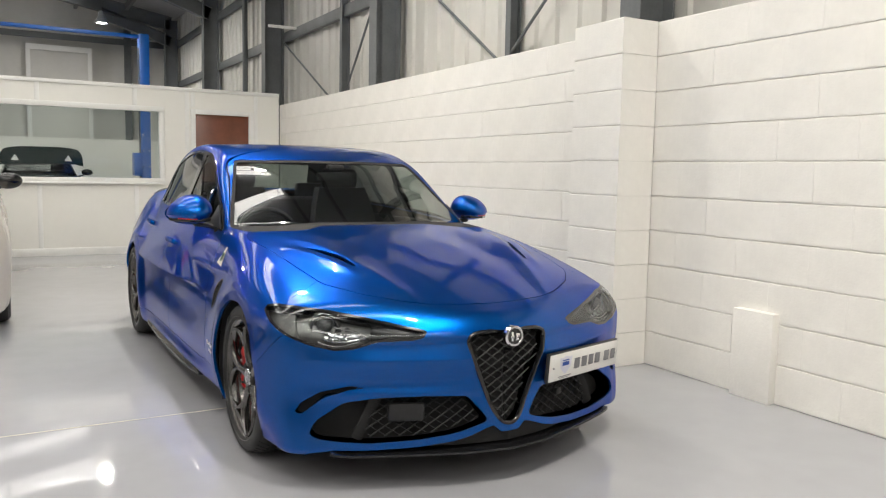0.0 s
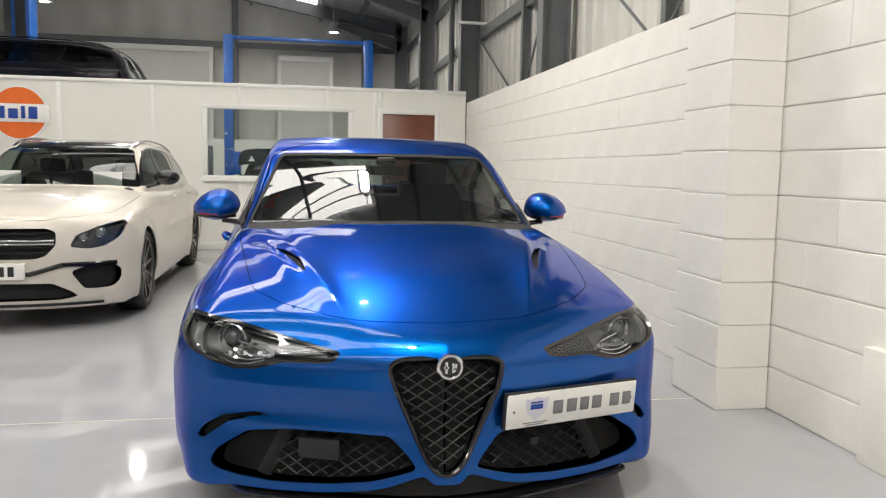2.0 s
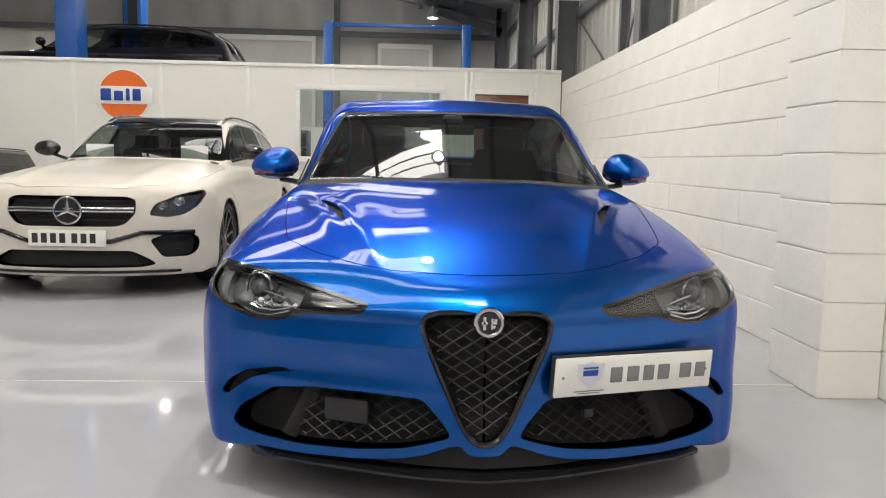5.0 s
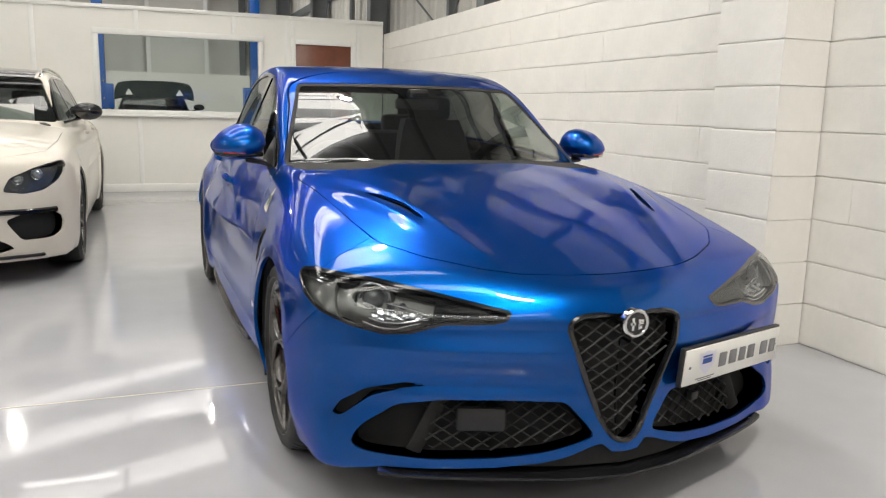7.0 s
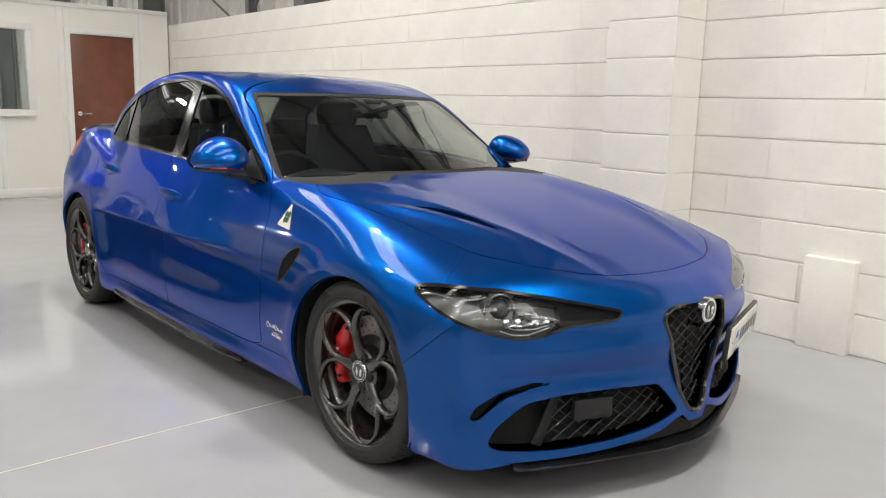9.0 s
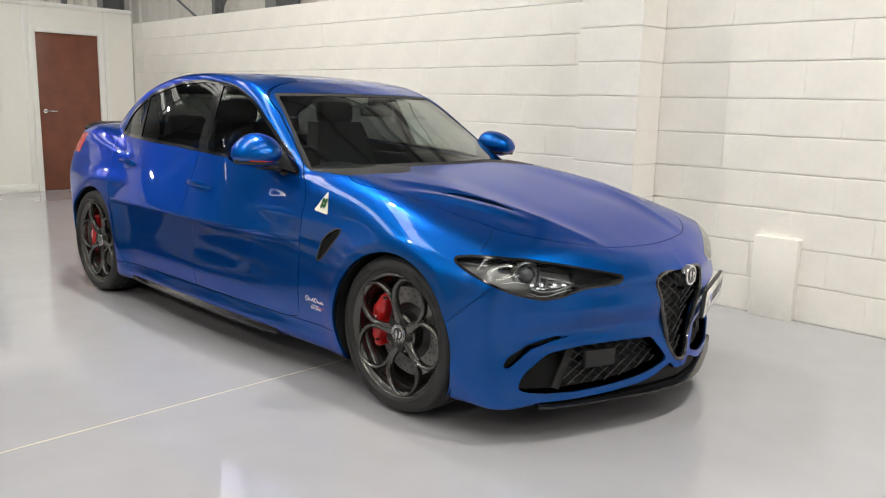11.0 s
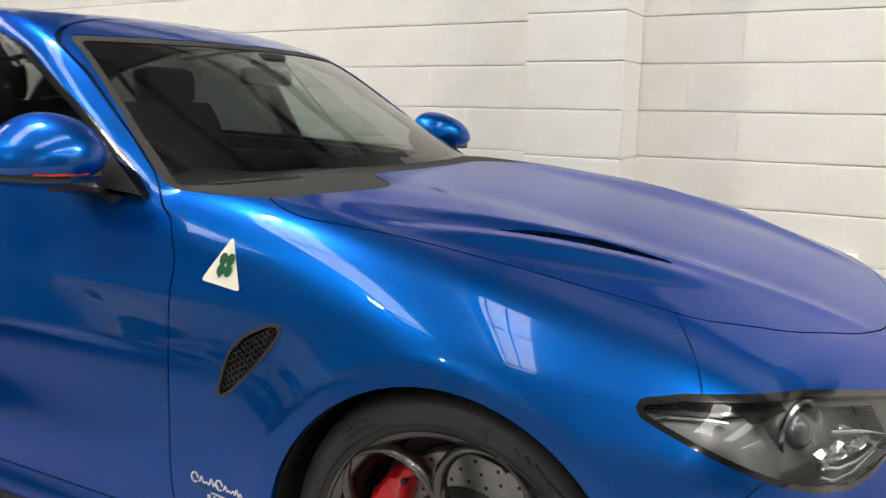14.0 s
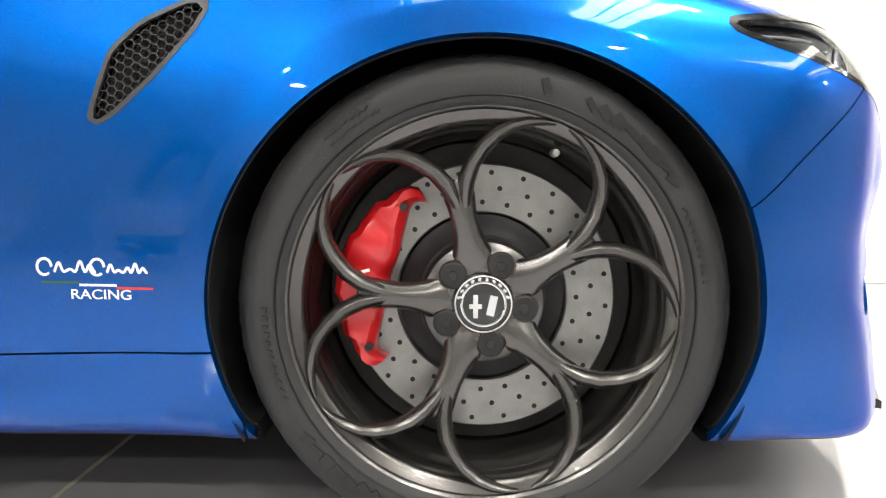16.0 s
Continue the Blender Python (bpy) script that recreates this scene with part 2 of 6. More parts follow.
def outline_distance(px, py, poly):
    """Signed distance to a closed outline; inside is negative."""
    best = np.full(px.shape, 1e9)
    inside = np.zeros(px.shape, bool)
    for (ax, ay), (bx, by) in zip(poly, np.roll(poly, -1, axis=0)):
        ex, ey = bx - ax, by - ay
        t = np.clip(((px - ax) * ex + (py - ay) * ey) / (ex * ex + ey * ey + 1e-12), 0, 1)
        best = np.minimum(best, (px - ax - t * ex)**2 + (py - ay - t * ey)**2)
        if ay != by:
            cross = ((ay > py) != (by > py)) & (px < (bx - ax) * (py - ay) / (by - ay) + ax)
            inside ^= cross
    return np.where(inside, -1, 1) * np.sqrt(best)


class Skin:
    """A piece of a curved surface: places, normals, four-sided faces and cut faces."""

    def __init__(self, v, n, quads, polys=()):
        self.v, self.n, self.q, self.p = v, n, quads, list(polys)

    def cut(self, dist, gap=0.0):
        """Splits along dist = 0. Returns what lies inside (below -gap) and outside (above gap)."""
        return self.keep(-dist - gap), self.keep(dist - gap)

    def keep(self, d):
        d = np.where(np.abs(d) < 1e-7, 1e-7, d)
        pos = d > 0
        s = pos[self.q].sum(1) if len(self.q) else np.zeros(0, int)
        quads = self.q[s == 4]
        mixed = [tuple(f) for f in self.q[(s > 0) & (s < 4)]] + self.p
        v, n, made, polys = [], [], {}, []
        base = len(self.v)
        for f in mixed:
            out = []
            for i, a in enumerate(f):
                b = f[(i + 1) % len(f)]
                if pos[a]:
                    out.append(a)
                if pos[a] != pos[b]:
                    k = (min(a, b), max(a, b))
                    if k not in made:
                        t = d[k[0]] / (d[k[0]] - d[k[1]])
                        v.append(self.v[k[0]] * (1 - t) + self.v[k[1]] * t)
                        m = self.n[k[0]] * (1 - t) + self.n[k[1]] * t
                        n.append(m / (np.linalg.norm(m) + 1e-9))
                        made[k] = base + len(v) - 1
                    out.append(made[k])
            if len(out) > 2:
                polys.append(tuple(out))
        vv = np.vstack([self.v, np.array(v)]) if v else self.v
        nn = np.vstack([self.n, np.array(n)]) if n else self.n
        used = np.zeros(len(vv), bool)
        used[quads.ravel()] = True
        for f in polys:
            used[list(f)] = True
        new_at = np.cumsum(used) - 1
        return Skin(vv[used], nn[used], new_at[quads] if len(quads) else quads, [tuple(new_at[list(f)]) for f in polys])

    def faces(self):
        return [tuple(f) for f in self.q] + self.p

    def mirrored(self):
        s = np.array((-1, 1, 1))
        return Skin(self.v * s, self.n * s, self.q[:, ::-1] if len(self.q) else self.q, [f[::-1] for f in self.p])

    def joined(self, other):
        o = len(self.v)
        return Skin(np.vstack([self.v, other.v]), np.vstack([self.n, other.n]), np.vstack([self.q, other.q + o]), self.p + [tuple(np.array(f) + o) for f in other.p])

    def moved(self, by):
        return Skin(self.v + self.n * by, self.n, self.q, self.p)

    def build(self, name, mat, parent, label="", fold=0.012, seam=True):
        """Makes the mesh, with its rims folded inwards like a pressed panel."""
        faces = self.faces()
        v, n = self.v, self.n
        if fold:
            count = {}
            for f in faces:
                for a, b in zip(f, f[1:] + f[:1]):
                    k = (min(a, b), max(a, b))
                    count[k] = None if k in count else (a, b)
            rim = [e for e in count.values() if e and not (abs(v[e[0]][0]) < 2e-4 and abs(v[e[1]][0]) < 2e-4)]
            vs, ns, inner, lip = [], [], {}, {}
            base = len(v)
            for a, b in rim:
                for i in (a, b):
                    if i not in inner:
                        vs.append(v[i]), ns.append(n[i])
                        lip[i] = base + len(vs) - 1
                        vs.append(v[i] - n[i] * fold), ns.append(n[i])
                        inner[i] = base + len(vs) - 1
                d, m = v[b] - v[a], n[a]
                side = np.cross(d, m)
                ns[lip[a] - base] = ns[lip[b] - base] = side / (np.linalg.norm(side) + 1e-9)
                ns[inner[a] - base] = ns[inner[b] - base] = ns[lip[a] - base]
            faces = faces + [(lip[b], lip[a], inner[a], inner[b]) for a, b in rim]
            if vs:
                v, n = np.vstack([v, vs]), np.vstack([n, ns])
        return mesh_object(name, v, faces, mat, parent, label, n)


# ---- the blue saloon's form ----
WB = 2.71
deck = spline([(-0.86, 0.50), (-0.80, 0.575), (-0.74, 0.635), (-0.66, 0.672), (-0.55, 0.715), (-0.35, 0.779), (-0.1, 0.834), (0.2, 0.885), (0.55, 0.923), (1.0, 0.925), (1.8, 0.935), (2.4, 0.972), (2.9, 1.015), (3.25, 1.03), (3.6, 1.01)])
flank = spline([(-0.8, 0.855), (-0.3, 0.862), (0.0, 0.872), (0.45, 0.86), (1.2, 0.866), (2.0, 0.876), (2.65, 0.896), (3.2, 0.86), (3.6, 0.78)])
lean = spline([(0.0, 0.07), (0.15, 0.045), (0.3, 0.008), (0.42, 0.0), (0.55, 0.012), (0.69, 0.04), (0.78, 0.075), (0.9, 0.135), (1.1, 0.27)])
nose = spline([(0.0, -0.782), (0.18, -0.752), (0.32, -0.705), (0.5, -0.638), (0.65, -0.570), (0.75, -0.522), (0.83, -0.447), (0.88, -0.325), (0.92, -0.16), (1.0, 0.25)])
nose_lean = spline([(0.0, 0.02), (0.12, -0.012), (0.25, -0.005), (0.36, 0.012), (0.48, 0.006), (0.58, 0.008), (0.68, 0.06), (0.8, 0.16)])
tail = spline([(0.0, 3.58), (0.4, 3.54), (0.65, 3.44), (0.8, 3.29), (0.9, 3.05)])
roof = spline([(0.36, 0.850), (0.5, 0.932), (0.8, 1.095), (1.1, 1.245), (1.3, 1.306), (1.55, 1.342), (1.9, 1.36), (2.25, 1.34), (2.6, 1.272), (2.9, 1.165), (3.15, 1.05), (3.4, 0.92)])
cabin = spline([(0.4, 0.675), (0.8, 0.698), (1.2, 0.752), (1.8, 0.770), (2.3, 0.758), (2.7, 0.70), (3.1, 0.58)])


def form(x, y, z):
    """Below zero inside the car's outer skin."""
    a = np.abs(x)
    top = deck(y) - 0.070 * (a / 0.8)**3 * np.clip(1.3 - 0.7 * (y + 0.5), 0.35, 1.3) - 0.006 * np.exp(-((a - 0.30) / 0.08)**2) * np.clip((0.5 - y), 0, 0.6)
    top = top + 0.016 * np.exp(-((a - 0.44) / 0.12)**2) * np.exp(-((y - 0.1) / 0.45)**2)
    ridge = 0.300 + 0.245 * (y + 0.6) / 0.85
    top = top + 0.009 * np.exp(-np.abs((a - ridge) / 0.042)**1.5) * np.clip((0.45 - y) * 2, 0, 1) * np.clip((y + 0.66) * 6, 0, 1)
    top = top + 0.010 * np.exp(-((a - 0.472 - 0.343 * (y + 0.26)) / 0.030)**2) * np.exp(-((y + 0.08) / 0.23)**4)
    r_f = np.hypot(y, z - 0.322)
    r_r = np.hypot(y - WB, z - 0.322)
    flare = 0.016 * np.exp(-smax(r_f - 0.372, 0 * r_f, 0.012) / 0.065) + 0.022 * np.exp(-((r_r - 0.36) / 0.10)**2)
    waist = -0.020 * np.exp(-((z - 0.46) / 0.10)**2) * np.exp(-((y - 1.3) / 0.75)**2) + 0.012 * np.exp(-((z - 0.72) / 0.035)**2) * np.exp(-((y - 1.9) / 1.2)**2)
    sill = 0.036 * np.exp(-((z - 0.185) / 0.05)**2) * np.exp(-((y - 1.4) / 0.9)**4)
    side = a - (flank(y) - lean(z) + flare + waist + sill)
    cheek = np.exp(-((a - 0.42) / 0.30)**4)
    ledge = -0.027 * np.where(z > 0.5, np.clip(1 - (z - 0.5) / 0.058, 0, 1), np.exp(-((z - 0.5) / 0.06)**2)) + 0.005 * np.exp(-((z - 0.415) / 0.025)**2) - 0.009 * np.exp(-((z - 0.368) / 0.018)**2)
    front = nose(a) + nose_lean(z) + ledge * cheek - 0.016 * np.exp(-((z - 0.585) / 0.03)**2) * np.exp(-((a - 0.45) / 0.25)**2) - y
    rear = y - tail(a) + 0.25 * np.abs(z - 0.8)**1.5
    low = smax(smax(z - top, side, 0.10), smax(front, rear, 0.02), 0.045)
    low = smax(low, 0.14 - z, 0.03)
    curve = np.interp(y, (0.9, 1.7, 2.3, 2.8), (0.55, 0.18, -0.1, -0.3))
    up = z - (roof(y - curve * a * a) - 0.045 * a * a)
    tumble = a - (cabin(y) - 0.46 * (z - 0.92) - 0.10 * np.clip(z - 1.1, 0, 1)**2)
    house = smax(up, tumble, 0.04)
    house = smax(house, 0.6 - z, 0.02)
    return smin(low, house, 0.012)


def body_skin(form, y0, y1, zs, rows, front, middle, back):
    """The right-hand half of a car's skin, as rays from a spine to its form."""
    th = np.linspace(-math.pi / 2, math.pi / 2, rows)
    f = np.linspace(0.004, 1, front, endpoint=False) * math.pi / 2
    cols = [(y0, math.sin(a), -math.cos(a)) for a in f] + [(y, 1, 0) for y in np.linspace(y0, y1, middle)] + [(y1, math.cos(a), math.sin(a)) for a in np.linspace(0, 0.996, back)[1:] * math.pi / 2]
    cols = np.array(cols)
    oy = np.repeat(cols[:, 0:1], rows, 1)
    dx, dz, dy = cols[:, 1:2] * np.cos(th), cols[:, 1:2] * np.sin(th), np.repeat(cols[:, 2:3], rows, 1)
    lo, hi = np.full(oy.shape, 0.05), np.full(oy.shape, 0.05)
    done = np.zeros(oy.shape, bool)
    for t in np.arange(0.15, 1.7, 0.1):
        out = form(dx * t, oy + dy * t, zs + dz * t) > 0
        first = out & ~done
        hi[first] = t
        lo[first] = t - 0.1
        done |= out
    for _ in range(17):
        m = (lo + hi) / 2
        out = form(dx * m, oy + dy * m, zs + dz * m) > 0
        hi, lo = np.where(out, m, hi), np.where(out, lo, m)
    t = (lo + hi) / 2
    p = np.stack([dx * t, oy + dy * t, zs + dz * t], -1).reshape(-1, 3)
    p[np.abs(p[:, 0]) < 1e-5, 0] = 0
    e = 0.004
    g = np.stack([form(*(p + np.eye(3)[i] * e).T) - form(*(p - np.eye(3)[i] * e).T) for i in range(3)], -1)
    g[np.abs(p[:, 0]) < 1e-5, 0] = 0
    g /= np.linalg.norm(g, axis=1, keepdims=True) + 1e-9
    nc = len(cols)
    i = np.arange(nc * rows).reshape(nc, rows)
    q = np.stack([i[:-1, :-1], i[1:, :-1], i[1:, 1:], i[:-1, 1:]], -1).reshape(-1, 4)
    return Skin(p, g, q)


half = body_skin(form, 0.15, 2.75, 0.52, 240, 160, 220, 60)
whole = half.joined(half.mirrored())
TREE = BVHTree.FromPolygons([tuple(v) for v in whole.v], [tuple(f) for f in whole.q])


def place(kind, u, v, off=0.0, side=-1):
    """A point on the saloon's skin: kind 'front' (x, z), 'side' (y, z) or 'top' (x, y), lifted off it, and the way it faces."""
    o, d = {"front": ((u, -1.5, v), (0, 1, 0)), "side": ((side * 1.4, u, v), (-side, 0, 0)), "top": ((u, v, 1.8), (0, 0, -1))}[kind]
    p, n, _, _ = TREE.ray_cast(Vector(o), Vector(d))
    if p is None:
        p, n, _, _ = TREE.find_nearest(Vector(o) + Vector(d) * 0.7)
    n = n if n.dot(Vector(d)) < 0 else -n
    return p + n * off, n


# ---- the hall ----
def structure(name, bm, mat, label, cat, parent=None):
    ob = part(name, bm, mat, parent, "" if parent else label)
    return ob if parent else tagged(ob, label, cat, kind="structure")


FLOOR = material("grey_resin_floor", (0.375, 0.375, 0.395), 0.040, grain=0.07, scale=0.6, bump=0.010, bump_scale=3.0, wear=0.03, spec=0.6)
floor = structure("floor", box(-13.2, 2.6, -10, 20, -0.2, 0), FLOOR, "glossy pale grey resin floor", "floor")
part("floor_joint", box(-13, 1.85, 0.626, 0.634, -0.01, 0.0012), material("joint_filler", (0.55, 0.50, 0.42), 0.5, grain=0.2, scale=5), floor, "pale filled floor joint")

BLOCK, TALL = 0.455, 0.2148


def block_mesh(name, w, d, h, seed):
    """A painted block with a worn, uneven front; it sits with its face towards -x."""
    rnd = random.Random(seed)
    bm = bmesh.new()
    prof = ((d, 0.0022), (0.0048, 0.0022), (0.002, 0.0034), (0.0006, 0.008), (0.0, 0.016), (0.0, h - 0.012), (0.0010, h - 0.0055), (0.0048, h - 0.0026), (d, h - 0.0026))
    rows = []
    for i in range(7):
        y = -w / 2 + w * i / 6
        j = [rnd.uniform(-0.0012, 0.0012) for _ in range(2)]
        rows.append([bm.verts.new((x + (rnd.uniform(0, 0.0008) if 0 < i < 6 and x < 0.002 else 0), y, z + (j[z > h / 2] if 0 < i < 6 and x < 0.02 else 0))) for x, z in prof])
    for p, q in zip(rows, rows[1:]):
        for k in range(len(prof)):
            bm.faces.new((p[k], q[k], q[(k + 1) % len(prof)], p[(k + 1) % len(prof)]))
    bm.faces.new(rows[0][::-1]), bm.faces.new(rows[-1])
    bmesh.ops.recalc_face_normals(bm, faces=bm.faces)
    me = bpy.data.meshes.new(name)
    bm.to_mesh(me)
    bm.free()
    me.materials.append(WALL_PAINT)
    return me


wall_east = structure("wall_east", box(0.010, 0.20, -10, 8.26, 0, 10 * TALL), MORTAR, "white painted concrete block wall", "wall")
wall_east.matrix_basis = pose(1.866, 0, 0, 0, 0, -0.60)
wall_pier = structure("wall_pier", box(0.009, 0.275, -0.222, 0.222, 0, 10 * TALL - 0.001), MORTAR, "white painted block pier on the wall", "wall")
wall_pier.matrix_basis = pose(1.588, 0.652, 0, 0, 0, -0.60)
service_box = structure("wall_box", box(0, 0.06, -0.13, 0.13, 0, 0.485, 0.004), WALL_PAINT, "white painted boxed-in cover on the wall", "box")
service_box.matrix_basis = pose(1.811, -0.43, 0, 0, 0, -0.60)

# partition with window and door
P0, P1 = 8.26, 8.34
wall_north = structure("wall_north", box(-12.9, -1.73, P0 + 0.012, P1 - 0.012, 0, 2.29), PANEL_WHITE, "white panelled partition wall", "wall")
for x0, x1, z0, z1 in ((-1.73, 0.27, 0, 1.0), (-1.73, 0.27, 2.0, 2.29), (0.27, 0.70, 0, 2.29), (0.70, 1.53, 2.0, 2.29), (1.53, 1.95, 0, 2.29)):
    part("partition_panel", box(x0, x1, P0 + 0.012, P1 - 0.012, z0, z1), PANEL_WHITE, wall_north)
joints = [-12.99 + 1.172 * k for k in range(9)] + [-2.43]
for x in joints:
    part("cover_strip", box(x - 0.028, x + 0.028, P0 + 0.002, P1 - 0.002, 0.1, 2.27, 0.003), TRIM_WHITE, wall_north)
for x, z0, z1 in ((-1.26, 0.1, 0.97), (-0.07, 0.1, 0.97), (-1.26, 2.03, 2.27), (-0.07, 2.03, 2.27), (0.70, 2.05, 2.27), (1.60, 0.1, 2.27), (0.62, 0.1, 2.27)):
    part("cover_strip", box(x - 0.028, x + 0.028, P0 + 0.002, P1 - 0.002, z0, z1, 0.003), TRIM_WHITE, wall_north)
part("top_rail", box(-12.9, 1.95, P0 - 0.006, P1 + 0.006, 2.265, 2.315, 0.004), TRIM_WHITE, wall_north)
part("skirting", box(-12.9, 0.66, P0 - 0.008, P1, 0, 0.10, 0.004), TRIM_WHITE, wall_north)
part("skirting", box(1.56, 1.95, P0 - 0.008, P1, 0, 0.10, 0.004), TRIM_WHITE, wall_north)
window = tagged(part("window_1", box(-1.73, 0.27, P0 + 0.035, P0 + 0.041, 1.0, 2.0), PANE), "wide workshop window in a white frame", "window", kind="structure")
for x0, x1, z0, z1 in ((-1.77, 0.31, 1.96, 2.03), (-1.77, 0.31, 0.97, 1.04), (-1.77, -1.70, 1.04, 1.96), (0.24, 0.31, 1.04, 1.96)):
    part("window_frame", box(x0, x1, P0 - 0.014, P1 + 0.004, z0, z1, 0.005), TRIM_WHITE, window)
part("window_sill", box(-1.75, 0.29, P0 - 0.04, P0 - 0.012, 0.955, 0.985, 0.005), TRIM_WHITE, window)
door = tagged(part("door_1", box(0.735, 1.495, P0 + 0.02, P0 + 0.06, 0.005, 1.955, 0.002), DOOR_WOOD), "plain red-brown veneered door, closed", "door", kind="structure")
for x0, x1, z0, z1 in ((0.67, 0.735, 0, 2.02), (1.495, 1.56, 0, 2.02), (0.735, 1.495, 1.955, 2.02)):
    part("door_frame", box(x0, x1, P0 - 0.012, P1 + 0.004, z0, z1, 0.004), TRIM_WHITE, door)
handle = part("door_handle", sweep([(0.81, P0 + 0.02, 1.0), (0.81, P0 - 0.035, 1.0), (0.83, P0 - 0.042, 1.0), (0.93, P0 - 0.042, 1.0)], 0.018, 0.018, (0, 0, 1), 8), CHROME, door, "satin metal lever handle")
part("handle_rose", lathe([(0, -0.006), (0.026, -0.005), (0.026, 0.012)], 20, "y", at=(0.81, P0 + 0.014, 1.0)), CHROME, handle)

# round sign on the partition: plain orange disc, pale band and blue bars
sign = tagged(part("wall_sign", lathe([(0, -0.012), (0.335, -0.012), (0.34, -0.008), (0.34, 0.0)], 64, "y"), ORANGE_PRINT), "round orange sign with a pale band and blue block marks", "sign")
sign.matrix_basis = pose(-4.10, P0 + 0.004, 1.825)
part("sign_rim", lathe([(0.338, -0.013), (0.356, -0.014), (0.358, 0.0)], 64, "y"), WHITE_PRINT, sign)
part("sign_band", box(-0.385, 0.385, -0.022, -0.012, -0.12, 0.12, 0.012), WHITE_PRINT, sign, "pale band")
for x0, x1, h in ((-0.31, -0.17, 0.085), (-0.13, -0.01, 0.055), (0.03, 0.08, 0.09), (0.12, 0.23, 0.085)):
    part("sign_mark", box(x0, x1, -0.027, -0.021, -0.075, h, 0.01), BLUE_PRINT, sign)



# ---- steel frame, cladding and roof ----
def i_beam(a, b, deep, wide, up=(0, 0, 1), web=0.012, flange=0.018):
    """A rolled steel section from a to b."""
    a, b = Vector(a), Vector(b)
    d = (b - a).normalized()
    s = d.cross(Vector(up)).normalized()
    u = s.cross(d)
    bm = bmesh.new()
    for w, h, o in ((wide, flange, deep / 2), (wide, flange, -deep / 2), (web, deep, 0)):
        q = [p + s * (w / 2 * i) + u * (o + h / 2 * j) for p in (a, b) for i, j in ((-1, -1), (1, -1), (1, 1), (-1, 1))]
        v = [bm.verts.new(p) for p in q]
        for f in ((0, 1, 2, 3), (7, 6, 5, 4), (0, 4, 5, 1), (1, 5, 6, 2), (2, 6, 7, 3), (3, 7, 4, 0)):
            bm.faces.new([v[i] for i in f])
    return bm


EAVES, RIDGE_X, RIDGE = 5.0, -5.4, 6.4
BAYS = [-7.9, -3.55, 0.95, 5.25, 9.6, 14.0, 18.4]
for y in BAYS:
    tall = EAVES
    fr = tagged(part("steel_column", i_beam((2.27, y, 0), (2.27, y, tall), 0.30, 0.20, (-1, 0, 0)), STEELWORK), "dark grey steel portal column", "column", "portal frames", "structure")
    fr2 = tagged(part("steel_column", i_beam((-13.0, y, 0), (-13.0, y, tall), 0.30, 0.20, (-1, 0, 0)), STEELWORK), "dark grey steel portal column", "column", "portal frames", "structure")
    for x, o in ((2.27, fr), (-13.0, fr2)):
        tagged(part("rafter", i_beam((x, y, EAVES - 0.1), (RIDGE_X, y, RIDGE - 0.1), 0.32, 0.16), STEELWORK), "dark grey sloping steel rafter", "rafter", "portal frames", "structure")
        part("haunch", i_beam((x, y, EAVES - 0.55), (x + (RIDGE_X - x) * 0.22, y, EAVES + 0.02), 0.26, 0.14), STEELWORK, o)


def sheeting(name, a, b, c, d, pitch, deep, mat, label, cat):
    """Ribbed metal sheet over four corners; ribs run from a to d."""
    a, b, c, d = (Vector(p) for p in (a, b, c, d))
    n = (b - a).cross(d - a).normalized() * deep
    k = max(int((b - a).length / pitch), 1)
    bm = bmesh.new()
    rows = []
    for i in range(k):
        for t, up in ((0, 0), (0.42, 0), (0.5, 1), (0.92, 1)):
            f = (i + t) / k
            rows.append([bm.verts.new(a.lerp(b, f) + n * up), bm.verts.new(d.lerp(c, f) + n * up)])
    rows.append([bm.verts.new(b), bm.verts.new(c)])
    for p, q in zip(rows, rows[1:]):
        bm.faces.new((p[0], q[0], q[1], p[1]))
    return structure(name, bm, mat, label, cat)


sheeting("wall_cladding_east", (2.50, -10, 0), (2.50, 20, 0), (2.50, 20, 5.2), (2.50, -10, 5.2), 0.30, 0.03, CLADDING, "pale ribbed metal cladding above the block wall", "wall")
# west wall stays out of view, closes the hall and bounces light back
sheeting("wall_cladding_west", (-13.2, 20, 0), (-13.2, -10, 0), (-13.2, -10, 5.2), (-13.2, 20, 5.2), 0.30, 0.03, BOUNCE_SHEET, "unseen grey ribbed metal cladding, tone set for bounced light", "wall")
sheeting("wall_cladding_north", (2.6, 20, 0), (-13.3, 20, 0), (-13.3, 20, 6.6), (2.6, 20, 6.6), 0.9, 0.03, CLADDING, "pale metal gable cladding", "wall")
# south wall behind the camera, in the same bounce grey
sheeting("wall_south", (-13.3, -10, 0), (2.6, -10, 0), (2.6, -10, 6.6), (-13.3, -10, 6.6), 0.9, 0.03, BOUNCE_SHEET, "unseen grey metal gable cladding, tone set for bounced light", "wall")
GLOW = material("daylit_rooflight", (0.9, 0.9, 0.9), 0.4, grain=0.03, emit=((1.0, 0.96, 0.90), 8.5))
# dimmer copy of the glow for panels past y 9, keeps floor reflections faint
DIM_GLOW = material("dimmed_rooflight", (0.8, 0.8, 0.78), 0.5, grain=0.08, emit=((1.0, 0.96, 0.90), 3.0))
slope = (RIDGE - EAVES) / (2.5 - RIDGE_X)
def roof_z(x):
    return RIDGE - abs(x - RIDGE_X) * (slope if x > RIDGE_X else (RIDGE - EAVES) / (13.3 + RIDGE_X))


